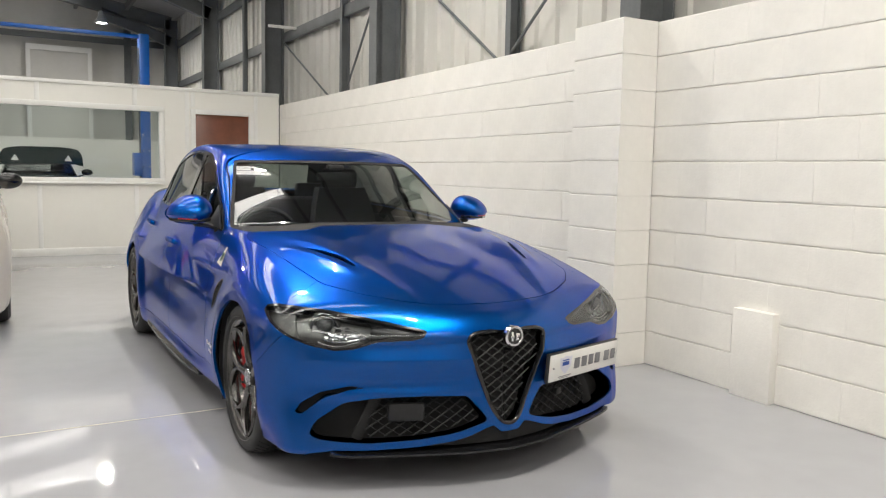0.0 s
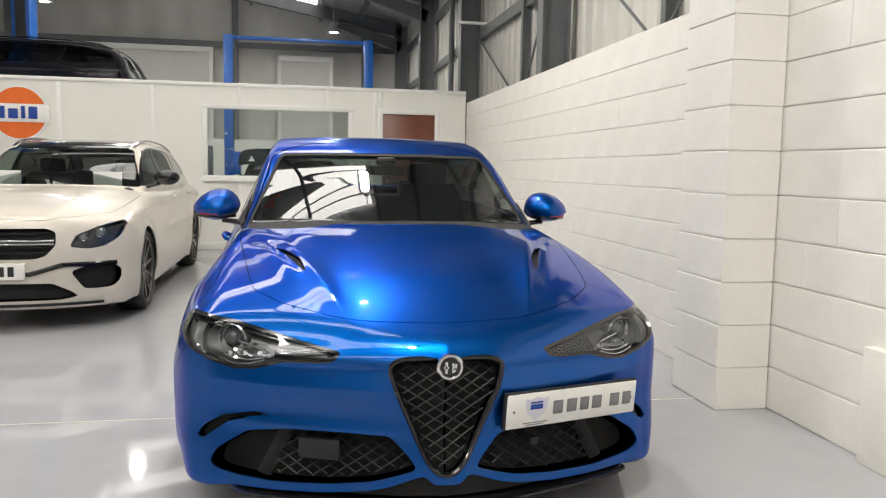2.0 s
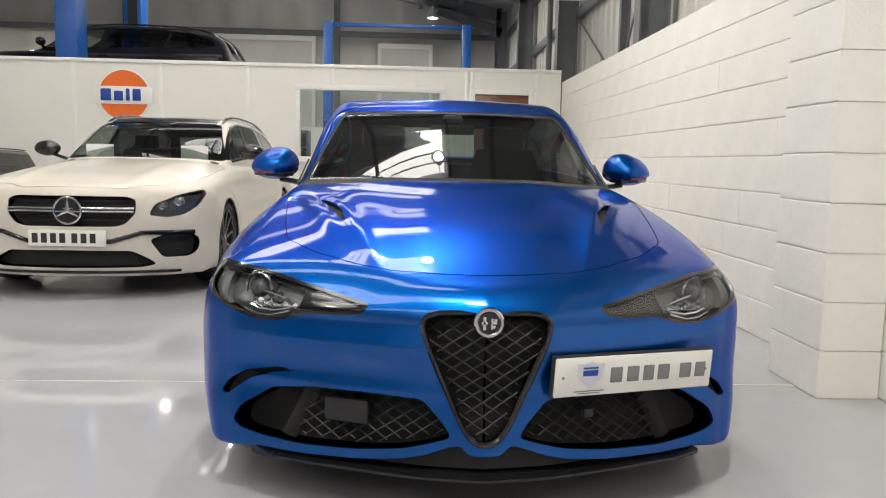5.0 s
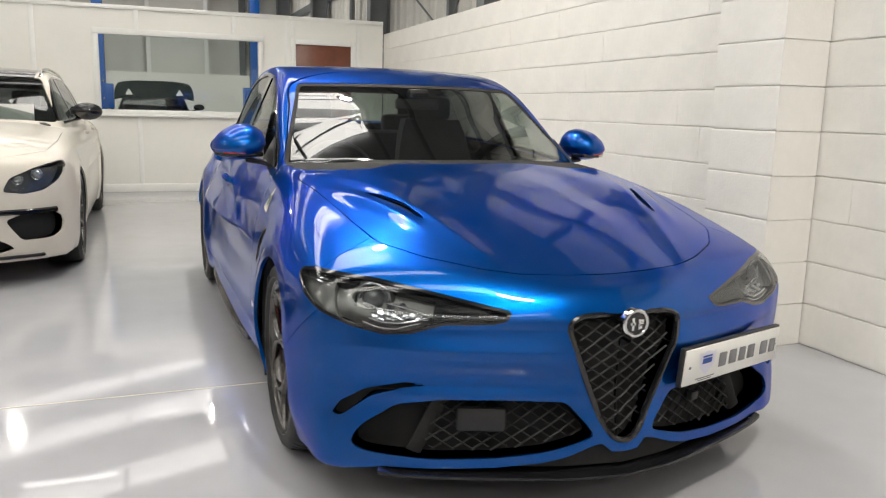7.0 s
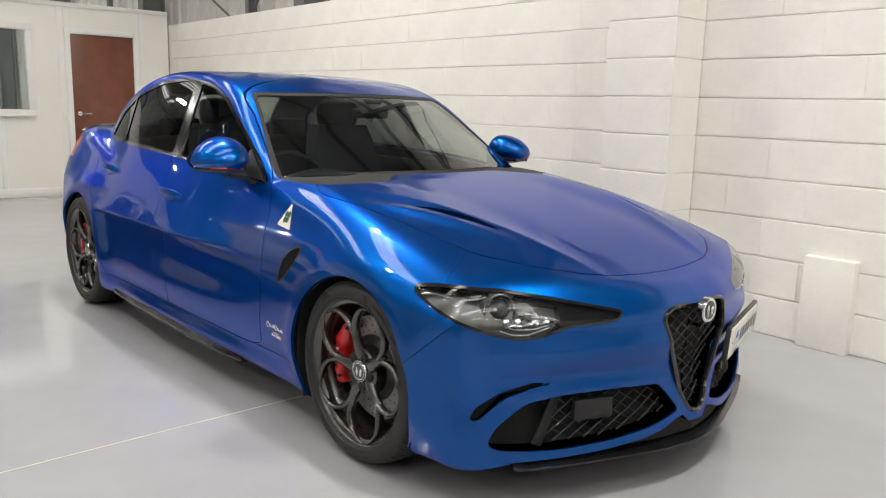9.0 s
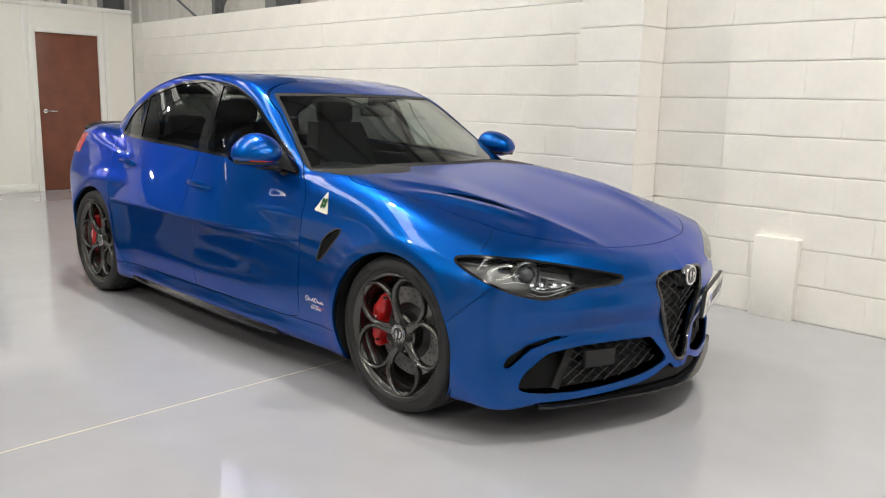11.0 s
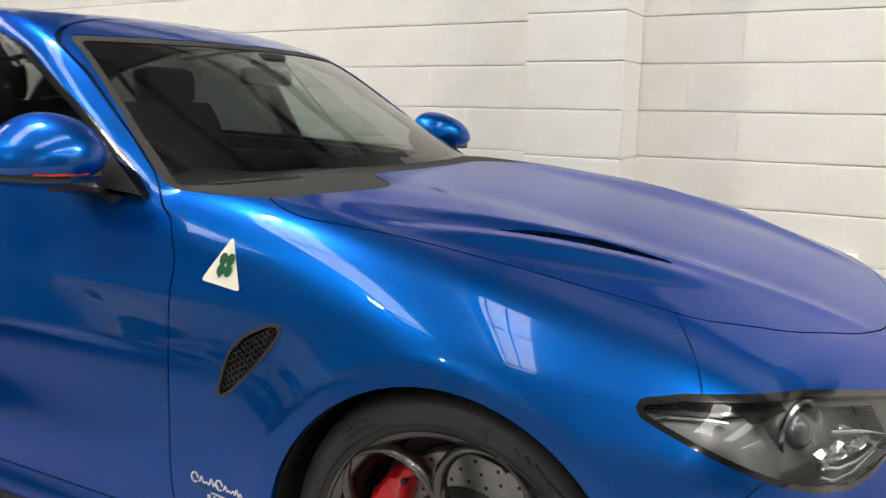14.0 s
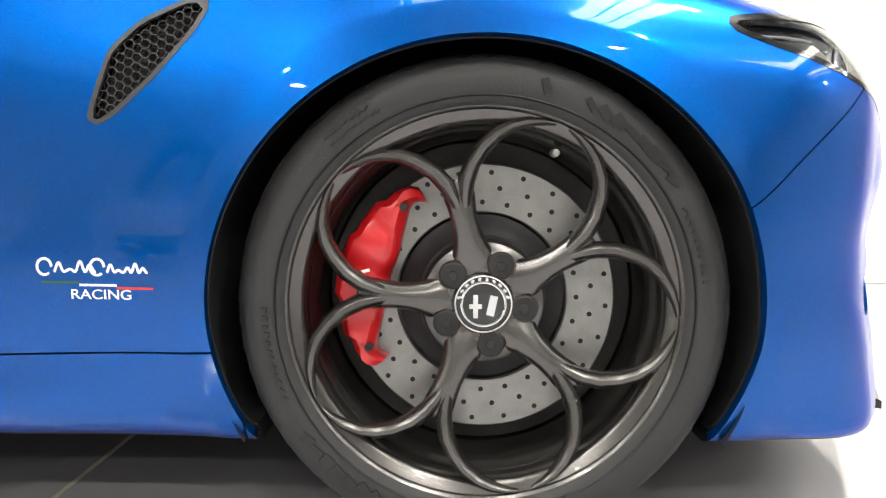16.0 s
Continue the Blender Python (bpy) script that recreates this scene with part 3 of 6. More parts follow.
LIT = [(x, y, 1.0 if x > RIDGE_X else -1.0) for y in (-8.1, -5.2, -2.25, 0.7, 3.62, 6.55, 9.45, 12.3, 15.3, 18.2) for x in (-2.45,)]
bmr = bmesh.new()
for x0, x1 in ((2.6, RIDGE_X), (-13.3, RIDGE_X)):
    v = [bmr.verts.new(p) for p in ((x0, -10, EAVES + 0.1), (x0, 20, EAVES + 0.1), (x1, 20, RIDGE + 0.1), (x1, -10, RIDGE + 0.1))]
    bmr.faces.new(v)
structure("ceiling", bmr, ROOF_SHEET, "grey metal roof lining on the slopes", "ceiling")
for x, y, s in LIT:
    z = roof_z(x) + 0.08
    bm = box(-2.5, 2.5, -0.40, 0.40, -0.02, 0.02, 0.004)
    ob = part("rooflight", bm, GLOW if y < 9 else DIM_GLOW)
    ob.matrix_basis = pose(x, y, z - 0.06, 0, math.degrees(math.atan(slope if s > 0 else -(RIDGE - EAVES) / (13.2 + RIDGE_X))), 0)
    tagged(ob, "translucent rooflight panel glowing with daylight", "rooflight", "rooflights", "structure")
    for dy in (-0.13, 0.13):
        part("glazing_bar", box(-2.5, 2.5, dy - 0.014, dy + 0.014, -0.045, -0.022), STEELWORK, ob)
for x in (1.2, 0.15, -1.76, -4.6, -6.2, -9.0, -11.7):
    zz = roof_z(x)
    tagged(part("purlin", box(x - 0.04, x + 0.04, -10, 20, zz - 0.10, zz + 0.06), STEELWORK), "long grey steel purlin under the roof", "purlin", "purlins", "structure")
# side rails and wind braces over the block wall
for z in (3.35, 4.4):
    tagged(part("sheeting_rail", box(2.42, 2.49, -10, 20, z - 0.08, z + 0.08, 0.01), STEELWORK), "horizontal grey sheeting rail", "rail", "sheeting rails", "structure")
for a, b in (((2.40, 5.25, 3.7), (2.40, 2.95, 2.2)), ((2.40, 0.95, 3.7), (2.40, 2.95, 2.2)), ((2.40, 9.5, 3.3), (2.40, 7.2, 2.15)), ((2.40, 5.3, 3.9), (2.40, 6.9, 2.1))):
    tagged(part("wind_brace", sweep([a, b], 0.03, 0.03, (1, 0, 0), 8), STEELWORK), "thin diagonal steel wind brace", "brace", "wind braces", "structure")
for y in (2.85, 6.9):
    tagged(part("rail_post", i_beam((2.44, y, 1.9), (2.44, y, 5.0), 0.10, 0.08, (-1, 0, 0)), STEELWORK), "slim grey vertical post at the cladding", "post", "rail posts", "structure")
tagged(part("pipe", sweep([(2.28, 8.45, 3.33), (1.85, 8.45, 3.33)], 0.045, 0.045, (0, 0, 1), 10), WHITE_PRINT), "short white pipe at the column", "pipe", kind="structure")
tagged(part("pipe", sweep([(2.36, 11.6, 2.0), (2.36, 11.6, 5.0)], 0.10, 0.10, (0, 1, 0), 12), STEELWORK), "grey vertical downpipe", "pipe", kind="structure")
# gable doors and frames far behind
for x0, x1, z1 in ((-0.95, 0.40, 4.15), (-5.6, -2.9, 4.3)):
    gd = tagged(part("gable_door", box(x0, x1, 19.78, 19.86, 0, z1), CLADDING), "pale roller door in the gable", "door", kind="structure")
    for a, b, c, d in ((x0 - 0.1, x0, 0, z1), (x1, x1 + 0.1, 0, z1), (x0 - 0.1, x1 + 0.1, z1, z1 + 0.14)):
        part("door_frame", box(a, b, 19.74, 19.88, c, d), TRIM_WHITE, gd)
for x in (-8.0, -2.2, 1.4):
    tagged(part("gable_post", i_beam((x, 19.8, 0), (x, 19.8, 5.8), 0.2, 0.16, (0, 1, 0)), STEELWORK), "grey gable post", "post", "gable posts", "structure")
tagged(part("gable_rail", box(-13, 2.4, 19.72, 19.80, 4.45, 4.6), STEELWORK), "grey gable rail", "rail", kind="structure")
tagged(part("low_wall", box(-6.5, 2.2, 19.3, 19.5, 0, 1.9), WALL_PAINT), "white low workshop wall", "wall", kind="structure")

LAMP_GLOW = material("lamp_glow", (1, 1, 1), 0.4, emit=((1.0, 0.95, 0.87), 40.0))
TUBE_GLOW = material("tube_glow", (1, 1, 1), 0.4, emit=((1.0, 0.97, 0.92), 9.0))


def pendant(x, y, z):
    t = thing("pendant_lamp", (x, y, z), "dark bell-shaped high-bay lamp, lit, hanging from the roof; the unseen western ones are added fill", "lamp", "pendant lamps")
    part("shade", lathe([(0.04, 0.26), (0.06, 0.24), (0.08, 0.13), (0.15, 0.02), (0.155, 0.0), (0.145, 0.01), (0.06, 0.12)], 32, "z"), STEELWORK, t)
    part("bulb", lathe([(0, 0.004), (0.095, 0.006), (0.10, 0.012), (0.0, 0.02)], 24, "z"), LAMP_GLOW, t, "glowing lamp disc")
    lamp = bpy.data.lights.new("lamp_light", "AREA")
    # power set by area: most beside the pier, more in the workshop and west
    lamp.shape, lamp.size, lamp.energy, lamp.color = "DISK", 0.18, 135 if x > -1 and abs(y) < 4 else 95 if y > 9 or x < -5 else 50, (1.0, 0.95, 0.87)
    new("lamp_light", lamp).matrix_basis = pose(x, y, z - 0.012)
    part("rod", lathe([(0.008, 0.28), (0.008, roof_z(x) - z + 0.12)], 8, "z"), STEELWORK, t)


# lamps at x -7.2, -9.5 and -10.8 are unseen fill for car side and workshop
for x, y, z in ((0.36, 16.0, 4.35), (-5.7, 15.0, 4.53), (-9.5, 12.7, 4.8), (-9.5, 17.0, 4.8), *((x, y, 4.8) for x in (-0.1, -3.6) for y in (-7.9, -2.35, 3.2, 12.7)), *((x, y, 4.8) for x in (-7.2, -10.8) for y in (-2.35, 3.2))):
    pendant(x, y, z)
for x, y, z in ((-0.6, 13.2, 4.95), (-2.6, 11.0, 5.1), (-6.0, 10.6, 5.1)):
    t = thing("tube_light", (x, y, z), "long white fluorescent batten under the roof", "lamp", "tube lights")
    part("batten", box(-0.75, 0.75, -0.05, 0.05, 0.03, 0.10, 0.01), TRIM_WHITE, t)
    part("tube", box(-0.72, 0.72, -0.02, 0.02, 0.0, 0.03, 0.008), TUBE_GLOW, t, "glowing tube")
    for dx in (-0.6, 0.6):
        part("hanger", box(dx - 0.01, dx + 0.01, -0.01, 0.01, 0.10, roof_z(x + dx) - z + 0.12), STEELWORK, t)


# ---- workshop behind the partition ----
def car_lift(x0, x1, y, h, w, label):
    t = thing("car_lift", (0, 0, 0), label, "car lift", "car lifts")
    for x in (x0, x1):
        s = 1 if x == x0 else -1
        bm = box(x - w / 2, x + w / 2, y - 0.16, y + 0.16, 0.03, h, 0.01)
        post = part("lift_post", bm, LIFT_BLUE, t)
        part("post_slot", box(x + s * (w / 2 - 0.005), x + s * (w / 2 + 0.006), y - 0.09, y + 0.09, 0.15, h - 0.3), BLACK_PLASTIC, post)
        part("base_plate", box(x - w * 0.8, x + w * 0.8, y - 0.3, y + 0.3, 0, 0.03, 0.005), LIFT_BLUE, post)
        part("carriage", box(x + s * w * 0.45, x + s * (w * 0.45 + 0.16), y - 0.2, y + 0.2, 1.0, 1.5, 0.01), LIFT_BLUE, post)
        for k in range(5):
            part("post_bolt", lathe([(0, -0.012), (0.02, -0.01), (0.02, 0.0)], 10, "y", at=(x - w * 0.3 + w * 0.6 * (k % 2), y - 0.16, 1.2 + 0.35 * (k // 2))), CHROME, post)
    part("lift_beam", box(x0, x1, y - 0.05, y + 0.05, h - 0.09, h - 0.01, 0.01), LIFT_BLUE, t)
    return t


car_lift(-2.0, 1.12, 15.3, 4.08, 0.20, "blue two-post car lift, unloaded")
lift = car_lift(-1.5, 1.5, 0.0, 5.2, 0.42, "tall blue two-post car lift holding a black estate car")
lift.matrix_basis = pose(-5.42, 11.3, 0, 0, 0, 90)
for x in (-0.7, 0.7):
    part("lift_arm", box(-1.35, 1.35, x - 0.06, x + 0.06, 1.72, 1.84, 0.02), LIFT_BLUE, lift)
cab = thing("tool_cabinet", (-2.45, 12.6, 0), "tall dark grey workshop tool cabinet", "cabinet")
part("body", box(-0.35, 0.35, -0.25, 0.25, 0.05, 1.55, 0.01), STEELWORK, cab)
for k in range(5):
    d = part("drawer", box(-0.32, 0.32, -0.27, -0.25, 0.12 + 0.28 * k, 0.37 + 0.28 * k, 0.006), BLACK_PLASTIC, cab)
    part("drawer_pull", box(-0.25, 0.25, -0.285, -0.27, 0.33 + 0.28 * k, 0.35 + 0.28 * k), CHROME, d)
for dx in (-0.28, 0.28):
    part("castor", lathe([(0, -0.02), (0.03, -0.02), (0.03, 0.02), (0, 0.02)], 12, "x", at=(dx, 0, 0.03)), BLACK_PLASTIC, cab)
gown = thing("hanging_cover", (1.35, 12.2, 0), "pale cloth cover hanging on a dark stand", "cover")
bm = bmesh.new()
rows = []
for z in np.linspace(0.3, 1.75, 9):
    w = 0.30 - 0.10 * (z - 0.3) / 1.45
    rows.append([bm.verts.new((w * math.cos(t) * (1 + 0.12 * math.sin(5 * t + z * 3)), 0.6 * w * math.sin(t), z)) for t in np.linspace(0, 2 * math.pi, 28, endpoint=False)])
for p, q in zip(rows, rows[1:]):
    for k in range(28):
        bm.faces.new((p[k], p[(k + 1) % 28], q[(k + 1) % 28], q[k]))
bm.faces.new(rows[-1])
part("cloth", bm, material("pale_cloth", (0.6, 0.6, 0.58), 0.9, grain=0.1, bump=0.1), gown)
part("stand", lathe([(0.25, 0), (0.25, 0.03), (0.03, 0.05), (0.03, 1.8), (0, 1.8)], 16, "z"), BLACK_PLASTIC, gown)


# ---- the blue saloon: panels cut from its skin ----
saloon = thing("blue_saloon_car", (0, 0, 0), "metallic blue four-door sports saloon parked beside the white block wall", "car")


def bearing(v):
    """Degrees round the nose from straight ahead, seen from above."""
    return np.degrees(np.arctan2(np.abs(v[:, 0]), 0.10 - v[:, 1]))


def nose_area(points, r=0.012):
    """Distance to an outline given as (bearing, height) on the nose."""
    poly = rounded([(b * 0.0135, z) for b, z in points], r)
    return lambda v: np.where(v[:, 1] < 0.05, outline_distance(bearing(v) * 0.0135, v[:, 2], poly), 1.0)


def front_area(points, r=0.012):
    poly = rounded(points, r)
    return lambda v: np.where(v[:, 1] < -0.3, outline_distance(np.abs(v[:, 0]), v[:, 2], poly), 1.0)


def side_area(points, r=0.02, inner=0.35):
    poly = rounded(points, r)
    return lambda v: np.where(np.abs(v[:, 0]) > inner, outline_distance(v[:, 1], v[:, 2], poly), 1.0)


def top_area(points, r=0.02, floor=0.5):
    poly = rounded(points, r)
    return lambda v: np.where(v[:, 2] > floor, outline_distance(np.abs(v[:, 0]), v[:, 1], poly), 1.0)


HEADLIGHT = nose_area([(22, 0.607), (29, 0.628), (39, 0.657), (47, 0.677), (55, 0.687), (60, 0.687), (64.0, 0.678), (64.4, 0.660), (62.4, 0.644), (58.3, 0.616), (54, 0.587), (49, 0.556), (44, 0.536), (39.5, 0.541), (34, 0.569), (25.5, 0.573), (23, 0.582)], 0.010)
GRILLE = front_area([(-0.2, 0.600), (0.145, 0.597), (0.188, 0.575), (0.165, 0.50), (0.070, 0.285), (0.03, 0.235), (-0.2, 0.225)], 0.03)
INTAKE = nose_area([(5.9, 0.252), (7.4, 0.285), (11.6, 0.353), (22.5, 0.357), (33.8, 0.355), (42, 0.337), (47.5, 0.275), (49, 0.225), (47, 0.205), (43.6, 0.194), (36, 0.186), (24, 0.194), (15.5, 0.211), (11.4, 0.227)], 0.02)
LOWER = nose_area([(-30, 0.206), (2.6, 0.206), (4.6, 0.232), (6.5, 0.226), (11.4, 0.199), (15.5, 0.184), (24, 0.168), (36, 0.160), (44, 0.160), (49, 0.150), (51, 0.120), (51, -0.3), (-30, -0.3)], 0.006)
SLOT = nose_area([(36.5, 0.392), (40.5, 0.400), (47, 0.379), (51, 0.338), (52.3, 0.298), (50.6, 0.298), (48.6, 0.325), (46, 0.358), (41, 0.384)], 0.006)
HOOD = top_area([(-0.5, -0.637), (0.02, -0.637), (0.14, -0.630), (0.283, -0.603), (0.375, -0.562), (0.50, -0.472), (0.602, -0.335), (0.632, -0.16), (0.662, 0.075), (0.69, 0.30), (0.697, 0.40), (0.672, 0.485), (0.605, 0.575), (0.50, 0.56), (0.3, 0.50), (-0.5, 0.455)], 0.04, 0.6)
HOOD_VENT = top_area([(0.545, 0.065), (0.500, 0.0), (0.445, -0.13), (0.425, -0.245), (0.432, -0.262), (0.449, -0.215), (0.500, -0.06)], 0.015, 0.7)
ARCH_F = lambda v: np.where(np.abs(v[:, 0]) > 0.5, np.hypot(v[:, 1], (v[:, 2] - 0.318) * 1.02) - 0.337, 1.0)
ARCH_R = lambda v: np.where(np.abs(v[:, 0]) > 0.5, np.hypot(v[:, 1] - WB, v[:, 2] - 0.318) - 0.342, 1.0)
FENDER_VENT = side_area([(0.408 + 1.10 * (y - 0.408), 0.615 + 1.05 * (z - 0.615)) for y, z in [(0.338, 0.688), (0.367, 0.692), (0.421, 0.665), (0.455, 0.63), (0.473, 0.565), (0.478, 0.544), (0.465, 0.541), (0.445, 0.553), (0.40, 0.598), (0.358, 0.65)]], 0.012)
SCREEN_AREA = lambda v: np.where((v[:, 1] > 0.3) & (v[:, 1] < 1.45), outline_distance(np.abs(v[:, 0]), v[:, 2], rounded([(-0.6, 0.925), (0.3, 0.918), (0.683, 0.893), (0.687, 0.910), (0.552, 1.230), (0.53, 1.247), (0.2, 1.252), (-0.6, 1.252)], 0.02)), 1.0)
DLO = side_area([(0.765, 0.872), (0.87, 0.955), (1.09, 1.095), (1.29, 1.212), (1.50, 1.282), (1.82, 1.312), (2.10, 1.297), (2.43, 1.232), (2.66, 1.125), (2.735, 1.00), (2.70, 0.975), (2.2, 0.955), (1.92, 0.947), (1.56, 0.932), (1.17, 0.912), (0.93, 0.890)], 0.03, 0.3)
DOOR_F = side_area([(0.69, 0.852), (0.635, 0.77), (0.612, 0.60), (0.606, 0.40), (0.60, 0.275), (0.70, 0.252), (1.50, 0.252), (1.53, 0.40), (1.56, 0.70), (1.60, 0.93), (1.66, 1.35), (1.4, 1.33), (1.1, 1.15), (0.80, 0.93), (0.745, 0.872)], 0.03, 0.3)
DOOR_R = side_area([(1.60, 0.93), (1.56, 0.70), (1.53, 0.40), (1.50, 0.252), (2.28, 0.252), (2.36, 0.40), (2.42, 0.58), (2.50, 0.68), (2.58, 0.80), (2.72, 0.98), (2.68, 1.14), (2.43, 1.262), (2.1, 1.33), (1.66, 1.35)], 0.03, 0.3)
BUMPER = nose_area([(-30, -0.3), (90, -0.3), (90, 0.10), (75, 0.33), (64, 0.453), (59.8, 0.517), (55.4, 0.582), (52, 0.62), (58.5, 0.68), (57.2, 0.728), (54, 0.9), (-30, 0.9)], 0.006)
SILL = side_area([(0.30, 0.265), (0.6, 0.256), (1.5, 0.25), (2.45, 0.25), (2.45, -0.2), (0.30, -0.2)], 0.004, 0.5)
REAR_GLASS = lambda v: np.where((v[:, 1] > 2.2) & (v[:, 2] > 0.9), outline_distance(np.abs(v[:, 0]), v[:, 2], rounded([(-0.6, 1.05), (0.50, 1.04), (0.52, 1.07), (0.42, 1.22), (0.40, 1.25), (-0.6, 1.26)], 0.02)), 1.0)
TAIL_LAMP = lambda v: np.where(v[:, 1] > 3.2, outline_distance(np.abs(v[:, 0]), v[:, 2], rounded([(0.3, 0.86), (0.9, 0.83), (0.95, 0.95), (0.6, 0.96), (0.32, 0.93)], 0.02)), 1.0)

cuts = {}
rest = half
for name, area in (("arch", ARCH_F), ("arch_r", ARCH_R), ("grille", GRILLE), ("intake", INTAKE), ("slot", SLOT), ("lower", LOWER), ("headlight", HEADLIGHT), ("fender_vent", FENDER_VENT), ("windscreen", SCREEN_AREA), ("rear_window", REAR_GLASS), ("side_glass", DLO), ("tail_lamp", TAIL_LAMP)):
    cuts[name], rest = rest.cut(area(rest.v))
cuts["underbody"], rest = rest.cut(rest.n[:, 2] + 0.85)
both = lambda s: s.joined(s.mirrored())
each = lambda s: (s.mirrored(), s)
both(rest).moved(-0.018).build("inner_structure", UNDER, saloon, "matt black inner structure", 0)
both(cuts["underbody"]).build("underbody", UNDER, saloon, "matt black underbody", 0)
GAP = 0.0017
cuts["bonnet"], rest = rest.cut(HOOD(rest.v), GAP)
scoop, cuts["bonnet"] = cuts["bonnet"].cut(HOOD_VENT(cuts["bonnet"].v))
COWL = top_area([(-0.6, 0.38), (0.645, 0.38), (0.665, 0.68), (-0.6, 0.68)], 0.01, 0.84)
cowl, rest = rest.cut(COWL(rest.v), GAP * 0.3)
cuts["front_door"], rest = rest.cut(DOOR_F(rest.v), GAP)
cuts["rear_door"], rest = rest.cut(DOOR_R(rest.v), GAP)
cuts["front_bumper"], rest = rest.cut(BUMPER(rest.v), GAP * 0.5)
cuts["sill"], rest = rest.cut(SILL(rest.v), GAP * 0.8)
both(rest).build("body_shell", BLUE, saloon)
both(cowl).moved(-0.006).build("scuttle_panel", BLACK_PLASTIC, saloon, "black plastic panel below the windscreen")
for s in each(cuts["sill"]):
    s.build("sill_panel", BLUE, saloon)
bonnet = both(cuts["bonnet"]).build("bonnet", BLUE, saloon)
for s in each(scoop):
    s.moved(-0.022).build("bonnet_scoop", BLACK_PLASTIC, bonnet, "black recessed bonnet vent", -0.02)
both(cuts["lower"]).moved(-0.022).build("lower_valance", UNDER, saloon, "black valance under the bumper", -0.02)
bumper = both(cuts["front_bumper"]).build("front_bumper", BLUE, saloon)
doors = {}
for name in ("front_door", "rear_door"):
    for side, s in zip((-1, 1), each(cuts[name])):
        doors[name, side] = s.build(name, BLUE, saloon)
border, pane = both(cuts["windscreen"]).cut(-SCREEN_AREA(both(cuts["windscreen"]).v) - 0.014)
border.moved(-0.002).build("screen_border", UNDER, saloon, "black border of the windscreen", 0.006)
pane.moved(-0.004).build("windscreen", SCREEN, saloon, "sloping tinted windscreen", 0.004)
both(cuts["rear_window"]).moved(-0.004).build("rear_window", TINT, saloon, "", 0.004)
for s in each(cuts["tail_lamp"]):
    s.moved(-0.002).build("tail_lamp", AMBER, saloon, "dark red rear lamp", 0.004)


# side windows with their black surrounds
def ramp(v, y0, z0, y1, z1):
    """Signed distance to a slanted line on the side of the car; positive behind it."""
    n = math.hypot(y1 - y0, z1 - z0)
    return ((v[:, 1] - y0) * (z1 - z0) - (v[:, 2] - z0) * (y1 - y0)) / n


for side, s in zip((-1, 1), each(cuts["side_glass"])):
    surround, inner = s.cut(-DLO(s.v) - 0.016)
    surround.moved(0.0015).build("window_surround", BLACK_GLOSS, saloon, "gloss black window surround", 0.012)
    front, back = inner.cut(ramp(inner.v, 1.535, 0.93, 1.62, 1.31))
    pillar, back = back.cut(ramp(back.v, 1.625, 0.93, 1.70, 1.31))
    rear, quarter = back.cut(ramp(back.v, 2.33, 0.955, 2.47, 1.25))
    divider, quarter = quarter.cut(ramp(quarter.v, 2.355, 0.955, 2.495, 1.25))
    pillar.moved(0.001).build("centre_pillar", BLACK_GLOSS, saloon, "gloss black door pillar", 0.01)
    divider.moved(0.001).build("window_bar", BLACK_GLOSS, saloon, "", 0.01)
    front.moved(-0.004).build("front_side_window", TINT, doors["front_door", side], "tinted side glass", 0.003)
    rear.moved(-0.004).build("rear_side_window", PRIVACY, doors["rear_door", side], "dark privacy glass", 0.003)
    quarter.moved(-0.004).build("quarter_window", PRIVACY, saloon, "dark privacy glass", 0.003)

# ---- the blue saloon: nose, lamps and trim ----
def bar(points, w, h, mat, name, parent, label="", up=(0, 0, 1), sides=8):
    return part(name, sweep(points, w, h, up, sides), mat, parent, label)


GRILLE_EDGE = rounded([(-0.188, 0.575), (-0.145, 0.597), (0.145, 0.597), (0.188, 0.575), (0.165, 0.50), (0.070, 0.285), (0.03, 0.235), (-0.03, 0.235), (-0.070, 0.285), (-0.165, 0.50)], 0.03, 6)


def frame_loop(poly, lift):
    """Points along an outline on the nose."""
    return [place("front", x, z, lift)[0] for x, z in poly]


grille = part("grille_frame", sweep(frame_loop(GRILLE_EDGE * np.array((0.965, 1)), -0.005), 0.018, 0.022, (0, -1, 0), 8, closed=True), BLACK_GLOSS, bumper, "gloss black shield-shaped grille frame")


def lattice(name, test, x0, x1, z0, z1, dx, dz, back, parent, thick=0.005):
    """A net of slanting bars behind an opening in the nose."""
    bm = bmesh.new()
    zs = np.linspace(z0, z1, 20)
    reach = (z1 - z0) * dx / dz
    for s in (-1, 1):
        for k in np.arange(x0 - reach, x1 + reach, dx * 2):
            xs = k + s * (zs - (z0 + z1) / 2) * dx / dz
            run = []
            for x, z, ok in zip(xs, zs, test(xs, zs)):
                if ok:
                    run.append(place("front", x, z)[0] + Vector((0, back, 0)))
                if (not ok or z == zs[-1]) and run:
                    if len(run) > 1:
                        sweep(run, thick, 0.008, (0, -1, 0), 6, bm)
                    run = []
    return part(name, bm, MESH_BLACK, parent, "black diamond mesh")


lattice("grille_mesh", lambda x, z: outline_distance(x, z, GRILLE_EDGE) < -0.004, -0.2, 0.2, 0.235, 0.60, 0.0285, 0.019, 0.028, bumper, 0.0055)
both(cuts["grille"]).moved(-0.05).build("grille_backing", UNDER, bumper, "", -0.045)

